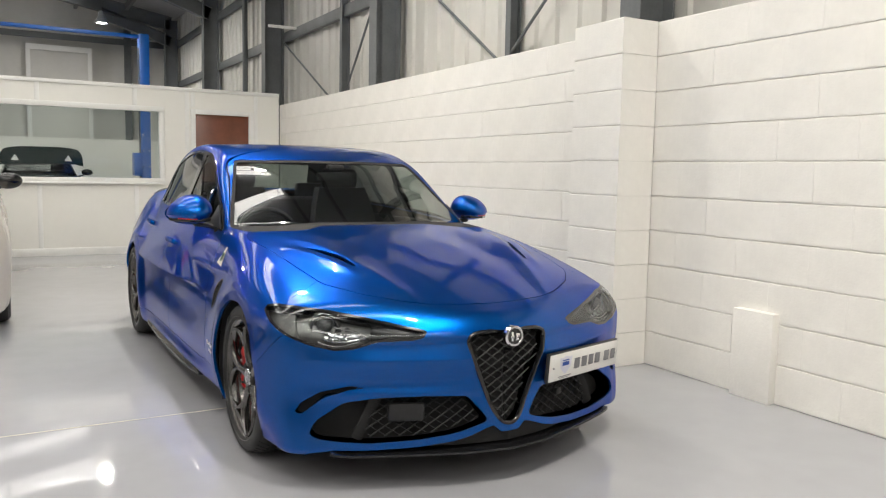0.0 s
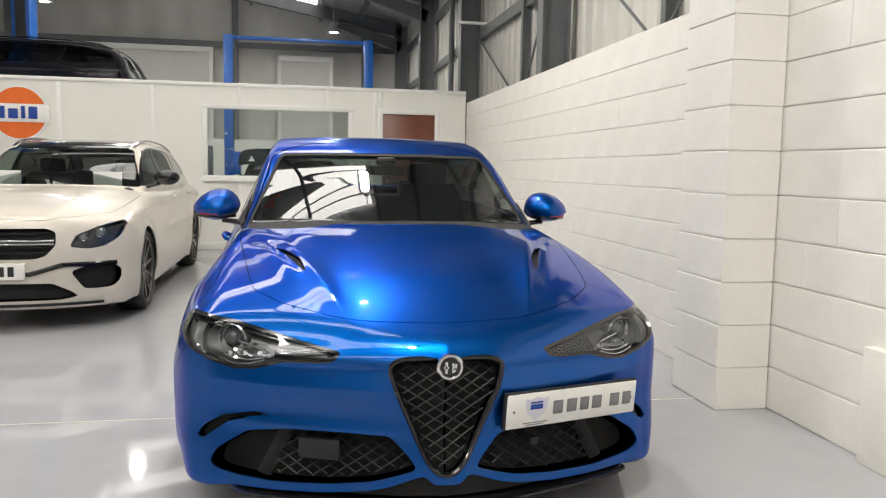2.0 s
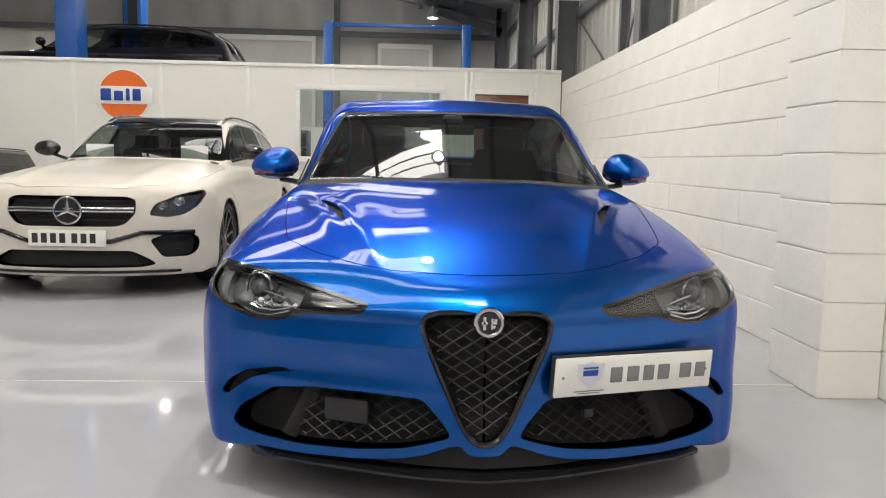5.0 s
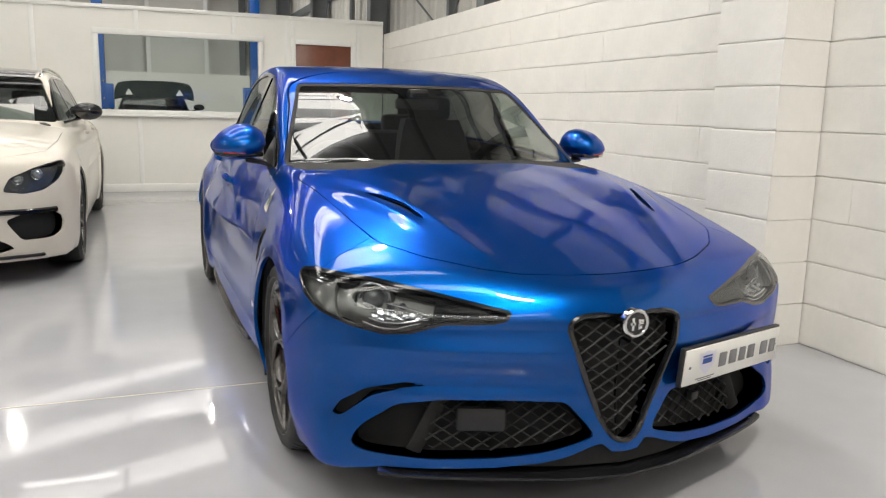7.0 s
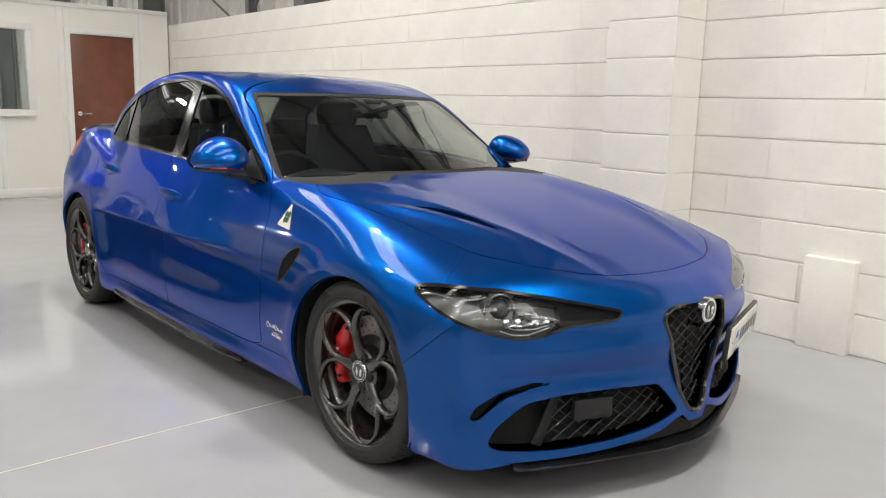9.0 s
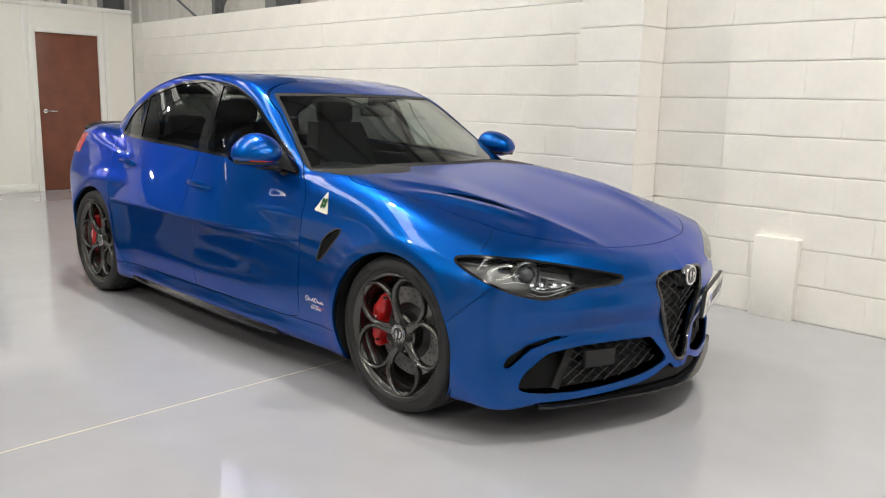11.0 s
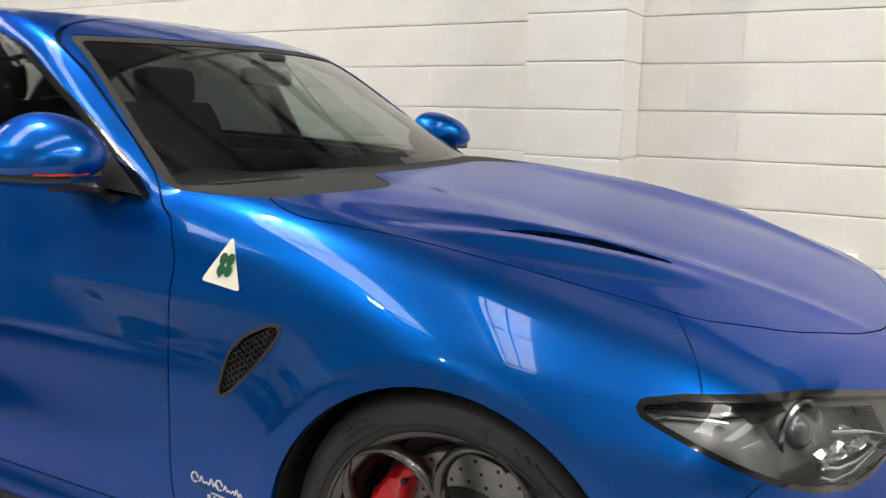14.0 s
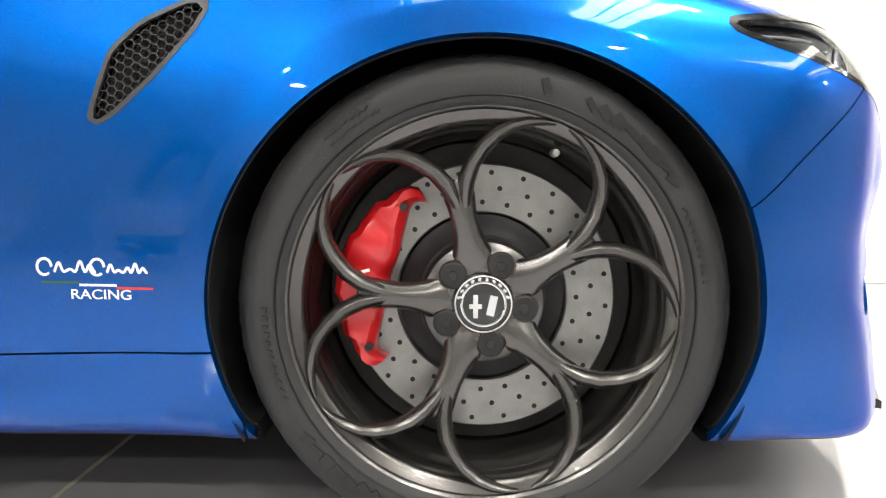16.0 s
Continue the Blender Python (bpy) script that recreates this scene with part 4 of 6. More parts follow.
# round badge on the grille: plain rings and shapes
at, nrm = place("front", 0.0, 0.578, 0.0)
badge = part("badge", lathe([(0, -0.016), (0.030, -0.016), (0.032, -0.018), (0.038, -0.018), (0.041, -0.014), (0.041, 0.004), (0, 0.004)], 40, "y", at=at + Vector((0, -0.012, 0))), CHROME, bumper, "round silver badge with dark and white shapes")
part("badge_field", lathe([(0, -0.0175), (0.0295, -0.0175)], 32, "y", at=at + Vector((0, -0.0125, 0))), BLACK_GLOSS, badge, "")
bm = bmesh.new()
for x0, x1, z0, z1 in ((-0.021, -0.005, -0.004, 0.004), (-0.017, -0.009, -0.018, 0.018), (0.004, 0.010, -0.016, 0.014), (0.010, 0.020, -0.002, 0.012), (0.010, 0.016, -0.014, -0.006)):
    box(at.x + x0, at.x + x1, at.y - 0.033, at.y - 0.0295, at.z + z0, at.z + z1, 0.001, bm)
part("badge_shapes", bm, CHROME, badge)

# lower intakes
for sgn in (-1, 1):
    s = cuts["intake"] if sgn > 0 else cuts["intake"].mirrored()
    duct = s.moved(-0.075).build("intake_duct", UNDER, bumper, "black lower air intake", -0.07)
    test = lambda x, z: (np.degrees(np.arctan2(np.abs(x), 0.10 - nose(np.abs(x)))) < 36) & (x * sgn > 0) & (INTAKE(np.stack([x, nose(np.abs(x)), z], -1)) < -0.004)
    x0, x1 = sorted((sgn * 0.08, sgn * 0.58))
    lattice("intake_mesh", test, x0, x1, 0.19, 0.357, 0.026, 0.018, 0.045, bumper, 0.005)
    # slanting vane between mesh and open duct
    vane = [place("front", sgn * (0.555 - 0.5 * (z - 0.2)), z)[0] + Vector((0, 0.045, 0)) for z in np.linspace(0.192, 0.352, 8)]
    bar(vane, 0.05, 0.012, UNDER, "intake_vane", bumper, "", (0, -1, 0))
    if sgn < 0:
        bm = bmesh.new()
        box(-0.070, 0.070, -0.012, 0.012, -0.036, 0.036, 0.0115, bm)
        c = place("front", sgn * 0.385, 0.292)[0]
        bmesh.ops.transform(bm, matrix=pose(c.x, c.y + 0.030, c.z, 0, 0, sgn * 21), verts=bm.verts)
        part("sensor_cover", bm, MESH_BLACK, bumper, "smooth black sensor cover")
    else:
        bm = box(-0.016, 0.016, -0.01, 0.01, -0.013, 0.013, 0.004)
        c = place("front", 0.30, 0.30)[0]
        bmesh.ops.transform(bm, matrix=pose(c.x, c.y + 0.02, c.z, 0, 0, 18), verts=bm.verts)
        part("parking_sensor", bm, BLACK_PLASTIC, bumper)
    s = cuts["slot"] if sgn > 0 else cuts["slot"].mirrored()
    s.moved(-0.03).build("air_slot", UNDER, bumper, "black curved air slot", -0.028)

# carbon splitter under the nose
bm = bmesh.new()
rows = []
for a in np.linspace(-0.655, 0.655, 49):
    y = float(nose(abs(a))) - 0.006
    tip = 0.012 * max(0, (abs(a) - 0.60) / 0.075)**2
    o = Vector((math.sin(math.radians(min(abs(a) * 60, 50))) * (1 if a > 0 else -1), -1, 0)).normalized()
    p = Vector((a, y, 0.137 + tip))
    ring = [p + o * 0.022 + Vector((0, 0, 0.0)), p + o * 0.022 + Vector((0, 0, 0.008 + tip * 0.6)), p - o * 0.02 + Vector((0, 0, 0.018 + tip)), p - o * 0.10 + Vector((0, 0, 0.03)), p - o * 0.10 + Vector((0, 0, 0.0))]
    rows.append([bm.verts.new(v) for v in ring])
for p, q in zip(rows, rows[1:]):
    for k in range(5):
        bm.faces.new((p[k], q[k], q[(k + 1) % 5], p[(k + 1) % 5]))
bm.faces.new(rows[0]), bm.faces.new(rows[-1][::-1])
part("front_splitter", bm, CARBON, bumper, "dark carbon front splitter")

# headlights
LAMP_TOP = spline([(22, 0.607), (29, 0.628), (39, 0.657), (47, 0.677), (55, 0.687), (64, 0.682)])
LAMP_CELL = material("grey_lamp_cell", (0.17, 0.17, 0.165), 0.30, metal=0.6, coat=0.1, grain=0.15, scale=40)
for sgn in (-1, 1):
    s = cuts["headlight"] if sgn > 0 else cuts["headlight"].mirrored()
    housing = s.moved(-0.062).build("headlight", UNDER, saloon, "clear swept-back headlight with round projector and dark bezel", -0.06)
    rim, clear = s.cut(-HEADLIGHT(s.v) - 0.008)
    rim.moved(0.0006).build("lens_rim", BLACK_GLOSS, housing, "", 0.01)
    clear.moved(-0.0005).build("lens_cover", CLEAR, housing, "clear lens cover", 0.003)
    tail_end, cell = s.cut((bearing(s.v) - 36.0) * 0.0135)
    brow, cell = cell.cut(LAMP_TOP(bearing(cell.v)) - cell.v[:, 2] - 0.017)
    outer, cell = cell.cut((52.5 - bearing(cell.v)) * 0.0135 + (cell.v[:, 2] - 0.61) * 0.4)
    tail_end.moved(-0.012).build("lamp_blade", BLACK_GLOSS, housing, "gloss black inner end", 0.03)
    brow.moved(-0.014).build("lamp_brow", BLACK_GLOSS, housing, "gloss black bezel", 0.03)
    outer.moved(-0.022).build("outer_cell", LAMP_CELL, housing, "grey indicator cell", 0.03)
    cell.moved(-0.045).build("lamp_cell", LAMP_CELL, housing, "", 0.01)
    c = Vector((sgn * 0.658, -0.500, 0.614))
    aim = pose(0, 0, 0, 0, 0, sgn * 28)
    for nm, prof, mat in (("projector_ring", [(0.036, 0.03), (0.050, 0.014), (0.0525, -0.004), (0.049, -0.008), (0.044, -0.003), (0.038, 0.014)], REFLECTOR), ("projector_lens", [(0, -0.020), (0.012, -0.018), (0.022, -0.012), (0.030, -0.001), (0.034, 0.012), (0.030, 0.024)], LENS), ("inner_ring", [(0.034, 0.008), (0.037, 0.002), (0.040, 0.008)], CHROME), ("lamp_bowl", [(0.0525, 0.0), (0.058, 0.006), (0.062, 0.02), (0.064, 0.05)], LAMP_CELL)):
        bm = lathe(prof, 36, "y")
        bmesh.ops.transform(bm, matrix=Matrix.Translation(c) @ aim, verts=bm.verts)
        part(nm, bm, mat, housing)
    # bright lines round the faceted reflector
    for line, thick in ((((0.685, 0.580), (0.655, 0.566), (0.61, 0.564), (0.565, 0.577), (0.530, 0.592), (0.56, 0.604), (0.59, 0.612), (0.64, 0.622)), 0.0045), (((0.70, 0.566), (0.665, 0.552), (0.62, 0.551), (0.56, 0.566)), 0.003)):
        bar([place("front", sgn * a, z, -0.012)[0] for a, z in line], thick, 0.006, CHROME, "chrome_line", housing)
    bm = bmesh.new()
    for i in range(9):
        for k in range(4):
            a, z = 0.672 - 0.0155 * i, 0.571 + 0.0090 * k + 0.0014 * i
            if k * 0.0095 > 0.040 - 0.0032 * i:
                continue
            p = place("front", sgn * a, z, -0.026)[0]
            bmesh.ops.create_cube(bm, size=1, matrix=Matrix.LocRotScale(p, Euler((0.5 + 0.25 * ((i + k) % 3), 0.35 * ((i * 5 + k) % 3 - 1), sgn * 0.5)), (0.0145, 0.010, 0.0078)))
    part("lamp_facets", bm, REFLECTOR, housing)["kind"] = "stuff"
    for a in (0.622, 0.595):
        p = place("front", sgn * a, 0.615, -0.018)[0]
        part("small_lens", lathe([(0, -0.007), (0.006, -0.005), (0.009, 0.002), (0.010, 0.012)], 14, "y", at=p), LENS, housing)
    strip = [place("side", y, z, -0.014, sgn)[0] for y, z in ((-0.42, 0.663), (-0.38, 0.666), (-0.34, 0.664), (-0.315, 0.656))]
    bar(strip, 0.006, 0.005, CHROME, "chrome_line", housing)

# wing vents with honeycomb
for sgn in (-1, 1):
    s = cuts["fender_vent"] if sgn > 0 else cuts["fender_vent"].mirrored()
    edge = FENDER_VENT(s.v)
    rim, hole = s.cut(-edge - 0.006)
    rim.moved(0.0008).build("vent_rim", BLACK_PLASTIC, saloon, "black wing vent rim", 0.012)
    hole.moved(-0.016).build("vent_backing", UNDER, saloon, "", -0.012)
    bm = bmesh.new()
    step = 0.0115
    for i in range(17):
        for k in range(18):
            y, z = 0.325 + step * i * 0.87, 0.53 + step * (k + 0.5 * (i % 2))
            d = FENDER_VENT(np.array([[sgn * 0.84, y, z]]))[0]
            if d < -0.008:
                c, n = place("side", y, z, -0.006, sgn)
                pts = [c + Vector((0, 0.0062 * math.cos(t), 0.0062 * math.sin(t))) for t in np.arange(6) * math.pi / 3]
                sweep(pts, 0.0016, 0.006, n, 4, bm, closed=True)
    part("vent_honeycomb", bm, BLACK_PLASTIC, saloon, "black honeycomb vent mesh")

# mirrors
for sgn in (-1, 1):
    bm = bmesh.new()
    bmesh.ops.create_uvsphere(bm, u_segments=40, v_segments=24, radius=1)
    for v in bm.verts:
        x, y, z = v.co
        v.co = Vector((x * (0.098 - 0.008 * (z < 0)), (0.058 if y > 0 else 0.142) * y, z * (0.084 if z > 0 else 0.052) * (1 - 0.12 * x * sgn) - 0.008 * x * sgn))
    geom = bm.verts[:] + bm.edges[:] + bm.faces[:]
    bmesh.ops.bisect_plane(bm, geom=geom, plane_co=(0, 0.03, 0), plane_no=(0, 1, 0), clear_outer=True)
    bmesh.ops.holes_fill(bm, edges=[e for e in bm.edges if e.is_boundary], sides=0)
    where = pose(sgn * 0.850, 0.965, 0.962, 0, 0, sgn * -10) @ Matrix.Diagonal((1.15, 1.15, 1.12, 1))
    bmesh.ops.transform(bm, matrix=where, verts=bm.verts)
    mirror = part("door_mirror", bm, BLUE, doors["front_door", sgn], "rounded blue door mirror")
    bm = lathe([(0, 0.0), (0.058, 0.0), (0.062, -0.004)], 32, "y")
    bmesh.ops.transform(bm, matrix=where @ Matrix.Translation((0, 0.034, 0)) @ Matrix.Diagonal((1.55, 1, 0.8, 1)), verts=bm.verts)
    part("mirror_glass", bm, CHROME, mirror, "mirror glass")
    pts = [where @ Vector((sgn * x, y, z)) for x, y, z in ((0.086, 0.0, -0.024), (0.074, -0.068, -0.027), (0.038, -0.116, -0.028), (-0.028, -0.120, -0.028), (-0.069, -0.080, -0.027))]
    bar(pts, 0.006, 0.020, BLACK_GLOSS, "mirror_band", mirror)
    pts = [where @ Vector((sgn * x, y, z)) for x, y, z in ((0.074, -0.074, -0.020), (0.048, -0.112, -0.021), (0.010, -0.130, -0.021))]
    bar(pts, 0.006, 0.006, AMBER, "indicator", mirror, "slim red-amber indicator")
    foot = [where @ Vector((sgn * x, y, z)) for x, y, z in ((-0.02, -0.02, -0.052), (-0.08, -0.03, -0.060), (-0.13, -0.05, -0.068), (-0.19, -0.08, -0.075))]
    bar(foot, [0.07, 0.085, 0.085, 0.07], [0.022, 0.026, 0.03, 0.03], BLACK_PLASTIC, "mirror_foot", mirror)
    # black corner piece at the front of the side window
    bm = bmesh.new()
    tri = [place("side", y, z, 0.004, sgn)[0] for y, z in ((0.80, 0.882), (0.99, 0.902), (0.965, 1.00))]
    n = (tri[1] - tri[0]).cross(tri[2] - tri[0]).normalized() * 0.008
    n = n if n.x * sgn > 0 else -n
    a, b = [bm.verts.new(p) for p in tri], [bm.verts.new(p + n) for p in tri]
    bm.faces.new(a), bm.faces.new(b)
    for k in range(3):
        bm.faces.new((a[k], a[(k + 1) % 3], b[(k + 1) % 3], b[k]))
    part("mirror_corner", bm, BLACK_PLASTIC, doors["front_door", sgn])

# door handles
for sgn in (-1, 1):
    for name, y0, z0 in (("front_door", 1.47, 0.772), ("rear_door", 2.36, 0.822)):
        pts = [place("side", y0 + dy, z0 + dz, off, sgn)[0] for dy, dz, off in ((-0.10, -0.004, 0.0), (-0.085, -0.002, 0.020), (-0.035, 0.0, 0.034), (0.025, 0.001, 0.035), (0.075, 0.003, 0.026), (0.10, 0.004, 0.002))]
        bar(pts, [0.012, 0.018, 0.020, 0.020, 0.018, 0.012], [0.020, 0.029, 0.031, 0.031, 0.029, 0.018], BLUE, "door_handle", doors[name, sgn])
        bm = bmesh.new()
        bmesh.ops.create_uvsphere(bm, u_segments=20, v_segments=10, radius=1)
        c, n = place("side", y0, z0 - 0.008, 0.0, sgn)
        bmesh.ops.transform(bm, matrix=Matrix.LocRotScale(c, n.to_track_quat("X", "Z"), (0.003, 0.066, 0.031)), verts=bm.verts)
        part("handle_cup", bm, BLUE, doors[name, sgn])

# side skirts
for sgn in (-1, 1):
    rows, bm = [], bmesh.new()
    for t in np.linspace(0, 1, 30):
        y = 0.78 + t * 1.45
        flare = 0.020 * math.sin(math.pi * t)**0.5 - 0.004
        c = place("side", y, 0.21, 0, sgn)[0]
        x, z = c.x, 0.146 + 0.014 * t
        ring = [(x + sgn * flare, z), (x + sgn * flare, z + 0.012), (x - sgn * 0.01, z + 0.04), (x - sgn * 0.10, z + 0.02), (x - sgn * 0.10, z - 0.01)]
        rows.append([bm.verts.new((a, y, b)) for a, b in ring])
    for p, q in zip(rows, rows[1:]):
        for k in range(5):
            bm.faces.new((p[k], q[k], q[(k + 1) % 5], p[(k + 1) % 5]))
    bm.faces.new(rows[0]), bm.faces.new(rows[-1][::-1])
    part("side_skirt", bm, CARBON, saloon, "gloss carbon side skirt")
rows, bm = [], bmesh.new()
for a in np.linspace(-0.62, 0.62, 25):
    y = 3.47 - 0.16 * a * a
    z = place("top", a, y)[0].z
    rows.append([bm.verts.new(v) for v in ((a, y - 0.09, z), (a, y - 0.03, z + 0.008), (a, y + 0.03, z + 0.014), (a, y + 0.03, z + 0.006), (a, y - 0.03, z - 0.02))])
for p, q in zip(rows, rows[1:]):
    for k in range(5):
        bm.faces.new((p[k], q[k], q[(k + 1) % 5], p[(k + 1) % 5]))
part("boot_spoiler", bm, CARBON, saloon, "slim carbon boot spoiler")


# printed and raised marks on the wings
def decal(name, shapes, mat, parent, sgn, lift=0.0012, label=""):
    """Flat shapes in (y, z) laid on the side of the car."""
    bm = bmesh.new()
    for poly in shapes:
        vs = [bm.verts.new(place("side", y, z, lift, sgn)[0]) for y, z in poly]
        mid = bm.verts.new(place("side", sum(p[0] for p in poly) / len(poly), sum(p[1] for p in poly) / len(poly), lift, sgn)[0])
        for a, b in zip(vs, vs[1:] + vs[:1]):
            bm.faces.new((a, b, mid))
    return part(name, bm, mat, parent, label)


def slab(y, z, w, h, skew=0.0):
    return [(y + skew, z + h), (y - w + skew, z + h), (y - w, z), (y, z)]


for sgn in (-1, 1):
    tri = rounded([(0.502, 0.835), (0.548, 0.752), (0.446, 0.742)], 0.010)
    tri = tri + np.array((0.006, -0.006))
    emblem = decal("wing_badge", [tri], CREAM_ENAMEL, saloon, sgn, 0.0025, "cream triangular wing badge with a green clover")
    leaves = []
    for k in range(4):
        a = math.pi / 4 + k * math.pi / 2
        c = (0.502 + 0.0125 * math.cos(a), 0.778 + 0.0140 * math.sin(a))
        leaves.append([(c[0] + 0.0100 * math.cos(t), c[1] + 0.0112 * math.sin(t)) for t in np.linspace(0, 2 * math.pi, 12, endpoint=False)])
    leaves.append([(0.504, 0.772), (0.508, 0.756), (0.514, 0.752), (0.500, 0.770)])
    decal("clover", leaves, GREEN_PRINT, emblem, sgn, 0.004)
    # handwritten mark as plain strokes, with the tricolour line below
    bm = bmesh.new()
    def stroke(pts, w):
        sweep([place("side", y, z, 0.001, sgn)[0] for y, z in pts], w, 0.0015, (sgn, 0, 0), 6, bm)
    for y0, n, h in ((0.536, 4, 0.014), (0.470, 5, 0.011)):
        stroke([(y0 - 0.009 * math.cos(t), 0.368 + 0.010 * math.sin(t)) for t in np.linspace(0, 5.4, 12)], 0.0036)
        stroke([(y0 - 0.012 - 0.052 * t, 0.362 + h * 0.5 * (1 - math.cos(t * n * 2 * math.pi)) * (0.6 + 0.4 * math.cos(t * 9))) for t in np.linspace(0, 1, 60)], 0.0034)
    part("wing_script", bm, WHITE_PRINT, saloon, "small white handwriting-like mark")
    for k, m in enumerate((GREEN_PRINT, WHITE_PRINT, RED_PRINT)):
        decal("wing_line", [slab(0.540 - 0.047 * k, 0.3475 - 0.003 * k, 0.047, 0.003)], m, saloon, sgn)

# lettering below the line
curve = bpy.data.curves.new("wing_lettering", "FONT")
curve.body, curve.size, curve.align_x, curve.align_y = "RACING", 0.022, "CENTER", "CENTER"
curve.extrude = 0.0006
letters = new("wing_lettering", curve)
dg = bpy.context.evaluated_depsgraph_get()
me = bpy.data.meshes.new_from_object(letters.evaluated_get(dg))
bpy.data.objects.remove(letters)
for v in me.vertices:
    y, z = 0.466 - v.co.x * 0.95, 0.334 + v.co.y * 0.78
    v.co = place("side", y, z, 0.0012 + v.co.z, -1)[0]
me.materials.append(WHITE_PRINT)
ob = new("wing_lettering", me)
ob.parent = saloon
ob["label"] = "white RACING lettering"

# number plate, mounted beside the grille
c, turn = Vector((0.428, -0.698, 0.420)), 18.0
plate = part("plate_holder", box(-0.264, 0.264, -0.004, 0.012, -0.060, 0.060, 0.003), BLACK_PLASTIC, saloon, "black number plate holder")
plate.matrix_basis = pose(c.x, c.y, c.z, 4, 1.0, turn)
front_plate = part("number_plate", box(-0.260, 0.260, -0.010, -0.004, -0.0555, 0.0555, 0.004), PLATE_WHITE, plate, "white dealer plate with grey block marks")
bar_marks = [(-0.085, 0.05), (-0.030, 0.05), (0.024, 0.046), (0.073, 0.05), (0.148, 0.05), (0.202, 0.046)]
for x, w in bar_marks:
    part("plate_mark", box(x, x + w - 0.012, -0.0112, -0.0098, -0.022, 0.022, 0.002), GREY_PRINT, plate)
shield = rounded([(-0.195, 0.040), (-0.175, 0.034), (-0.150, 0.044), (-0.125, 0.034), (-0.105, 0.040), (-0.112, -0.006), (-0.150, -0.036), (-0.188, -0.006)], 0.008)
bm = bmesh.new()
bm.faces.new([bm.verts.new((x, -0.0108, z)) for x, z in shield])
part("plate_shield", bm, material("pale_lilac_print", (0.62, 0.62, 0.70), 0.4, grain=0.05), plate, "pale shield with blue bars")
bm = bmesh.new()
box(-0.174, -0.127, -0.0118, -0.0109, 0.002, 0.018, 0, bm), box(-0.174, -0.127, -0.0118, -0.0109, 0.022, 0.027, 0, bm)
part("shield_marks", bm, BLUE_PRINT, plate)
bm = bmesh.new()
box(-0.198, -0.104, -0.0112, -0.0098, -0.043, -0.040, 0, bm), box(-0.186, -0.116, -0.0112, -0.0098, -0.049, -0.0465, 0, bm)
part("plate_small_print", bm, GREY_PRINT, plate)
for x in (-0.235, 0.238):
    part("plate_screw", lathe([(0, -0.013), (0.004, -0.0125), (0.0045, -0.010)], 12, "y", at=(x, 0, 0)), GREY_PRINT, plate)

# cabin
dash = bmesh.new()
rows = []
for x in np.linspace(-0.64, 0.64, 25):
    back = 0.55 + 0.28 * x * x
    hump = 0.035 * math.exp(-((x + 0.34) / 0.16)**2)
    rows.append([dash.verts.new(v) for v in ((x, back, 0.868 - 0.03 * x * x), (x, back + 0.18, 0.885 - 0.05 * x * x), (x, 1.02, 0.880 + hump - 0.06 * x * x), (x, 1.10, 0.845 + hump - 0.06 * x * x), (x, 1.08, 0.62))])
for p, q in zip(rows, rows[1:]):
    for k in range(4):
        dash.faces.new((p[k], q[k], q[k + 1], p[k + 1]))
part("dashboard", dash, CABIN, saloon, "black dashboard")
ring = [Vector((-0.36 + 0.18 * math.cos(t), 1.17 + 0.07 * math.sin(t), 0.80 + 0.165 * math.sin(t))) for t in np.linspace(0, 2 * math.pi, 32, endpoint=False)]
wheel = part("steering_wheel", sweep(ring, 0.03, 0.034, (0, -1, 0.4), 8, closed=True), SEAT_LEATHER, saloon, "black leather steering wheel")
bm = box(-0.42, -0.30, 1.13, 1.17, 0.74, 0.83, 0.015)
box(-0.53, -0.42, 1.15, 1.165, 0.785, 0.815, 0.004, bm), box(-0.30, -0.19, 1.15, 1.165, 0.785, 0.815, 0.004, bm)
part("wheel_boss", bm, CABIN, wheel)


def seat(x, y, wide, parent):
    base = part("seat", box(x - wide / 2, x + wide / 2, y - 0.25, y + 0.27, 0.42, 0.58, 0.05), SEAT_LEATHER, parent, "black leather sports seat")
    bm = bmesh.new()
    rows = []
    for t in np.linspace(0, 1, 12):
        w = wide / 2 * (0.96 - 0.30 * t**3)
        z, yy = 0.52 + 0.56 * t, y + 0.20 + 0.16 * t
        rows.append([bm.verts.new(v) for v in ((x - w, yy - 0.05, z), (x - w * 0.6, yy - 0.02, z), (x + w * 0.6, yy - 0.02, z), (x + w, yy - 0.05, z), (x + w * 0.9, yy + 0.10, z), (x - w * 0.9, yy + 0.10, z))])
    for p, q in zip(rows, rows[1:]):
        for k in range(6):
            bm.faces.new((p[k], p[(k + 1) % 6], q[(k + 1) % 6], q[k]))
    bm.faces.new(rows[-1])
    part("backrest", bm, SEAT_LEATHER, base)
    part("headrest", box(x - 0.13, x + 0.13, y + 0.33, y + 0.43, 1.07, 1.215, 0.04), SEAT_LEATHER, base)
    return base


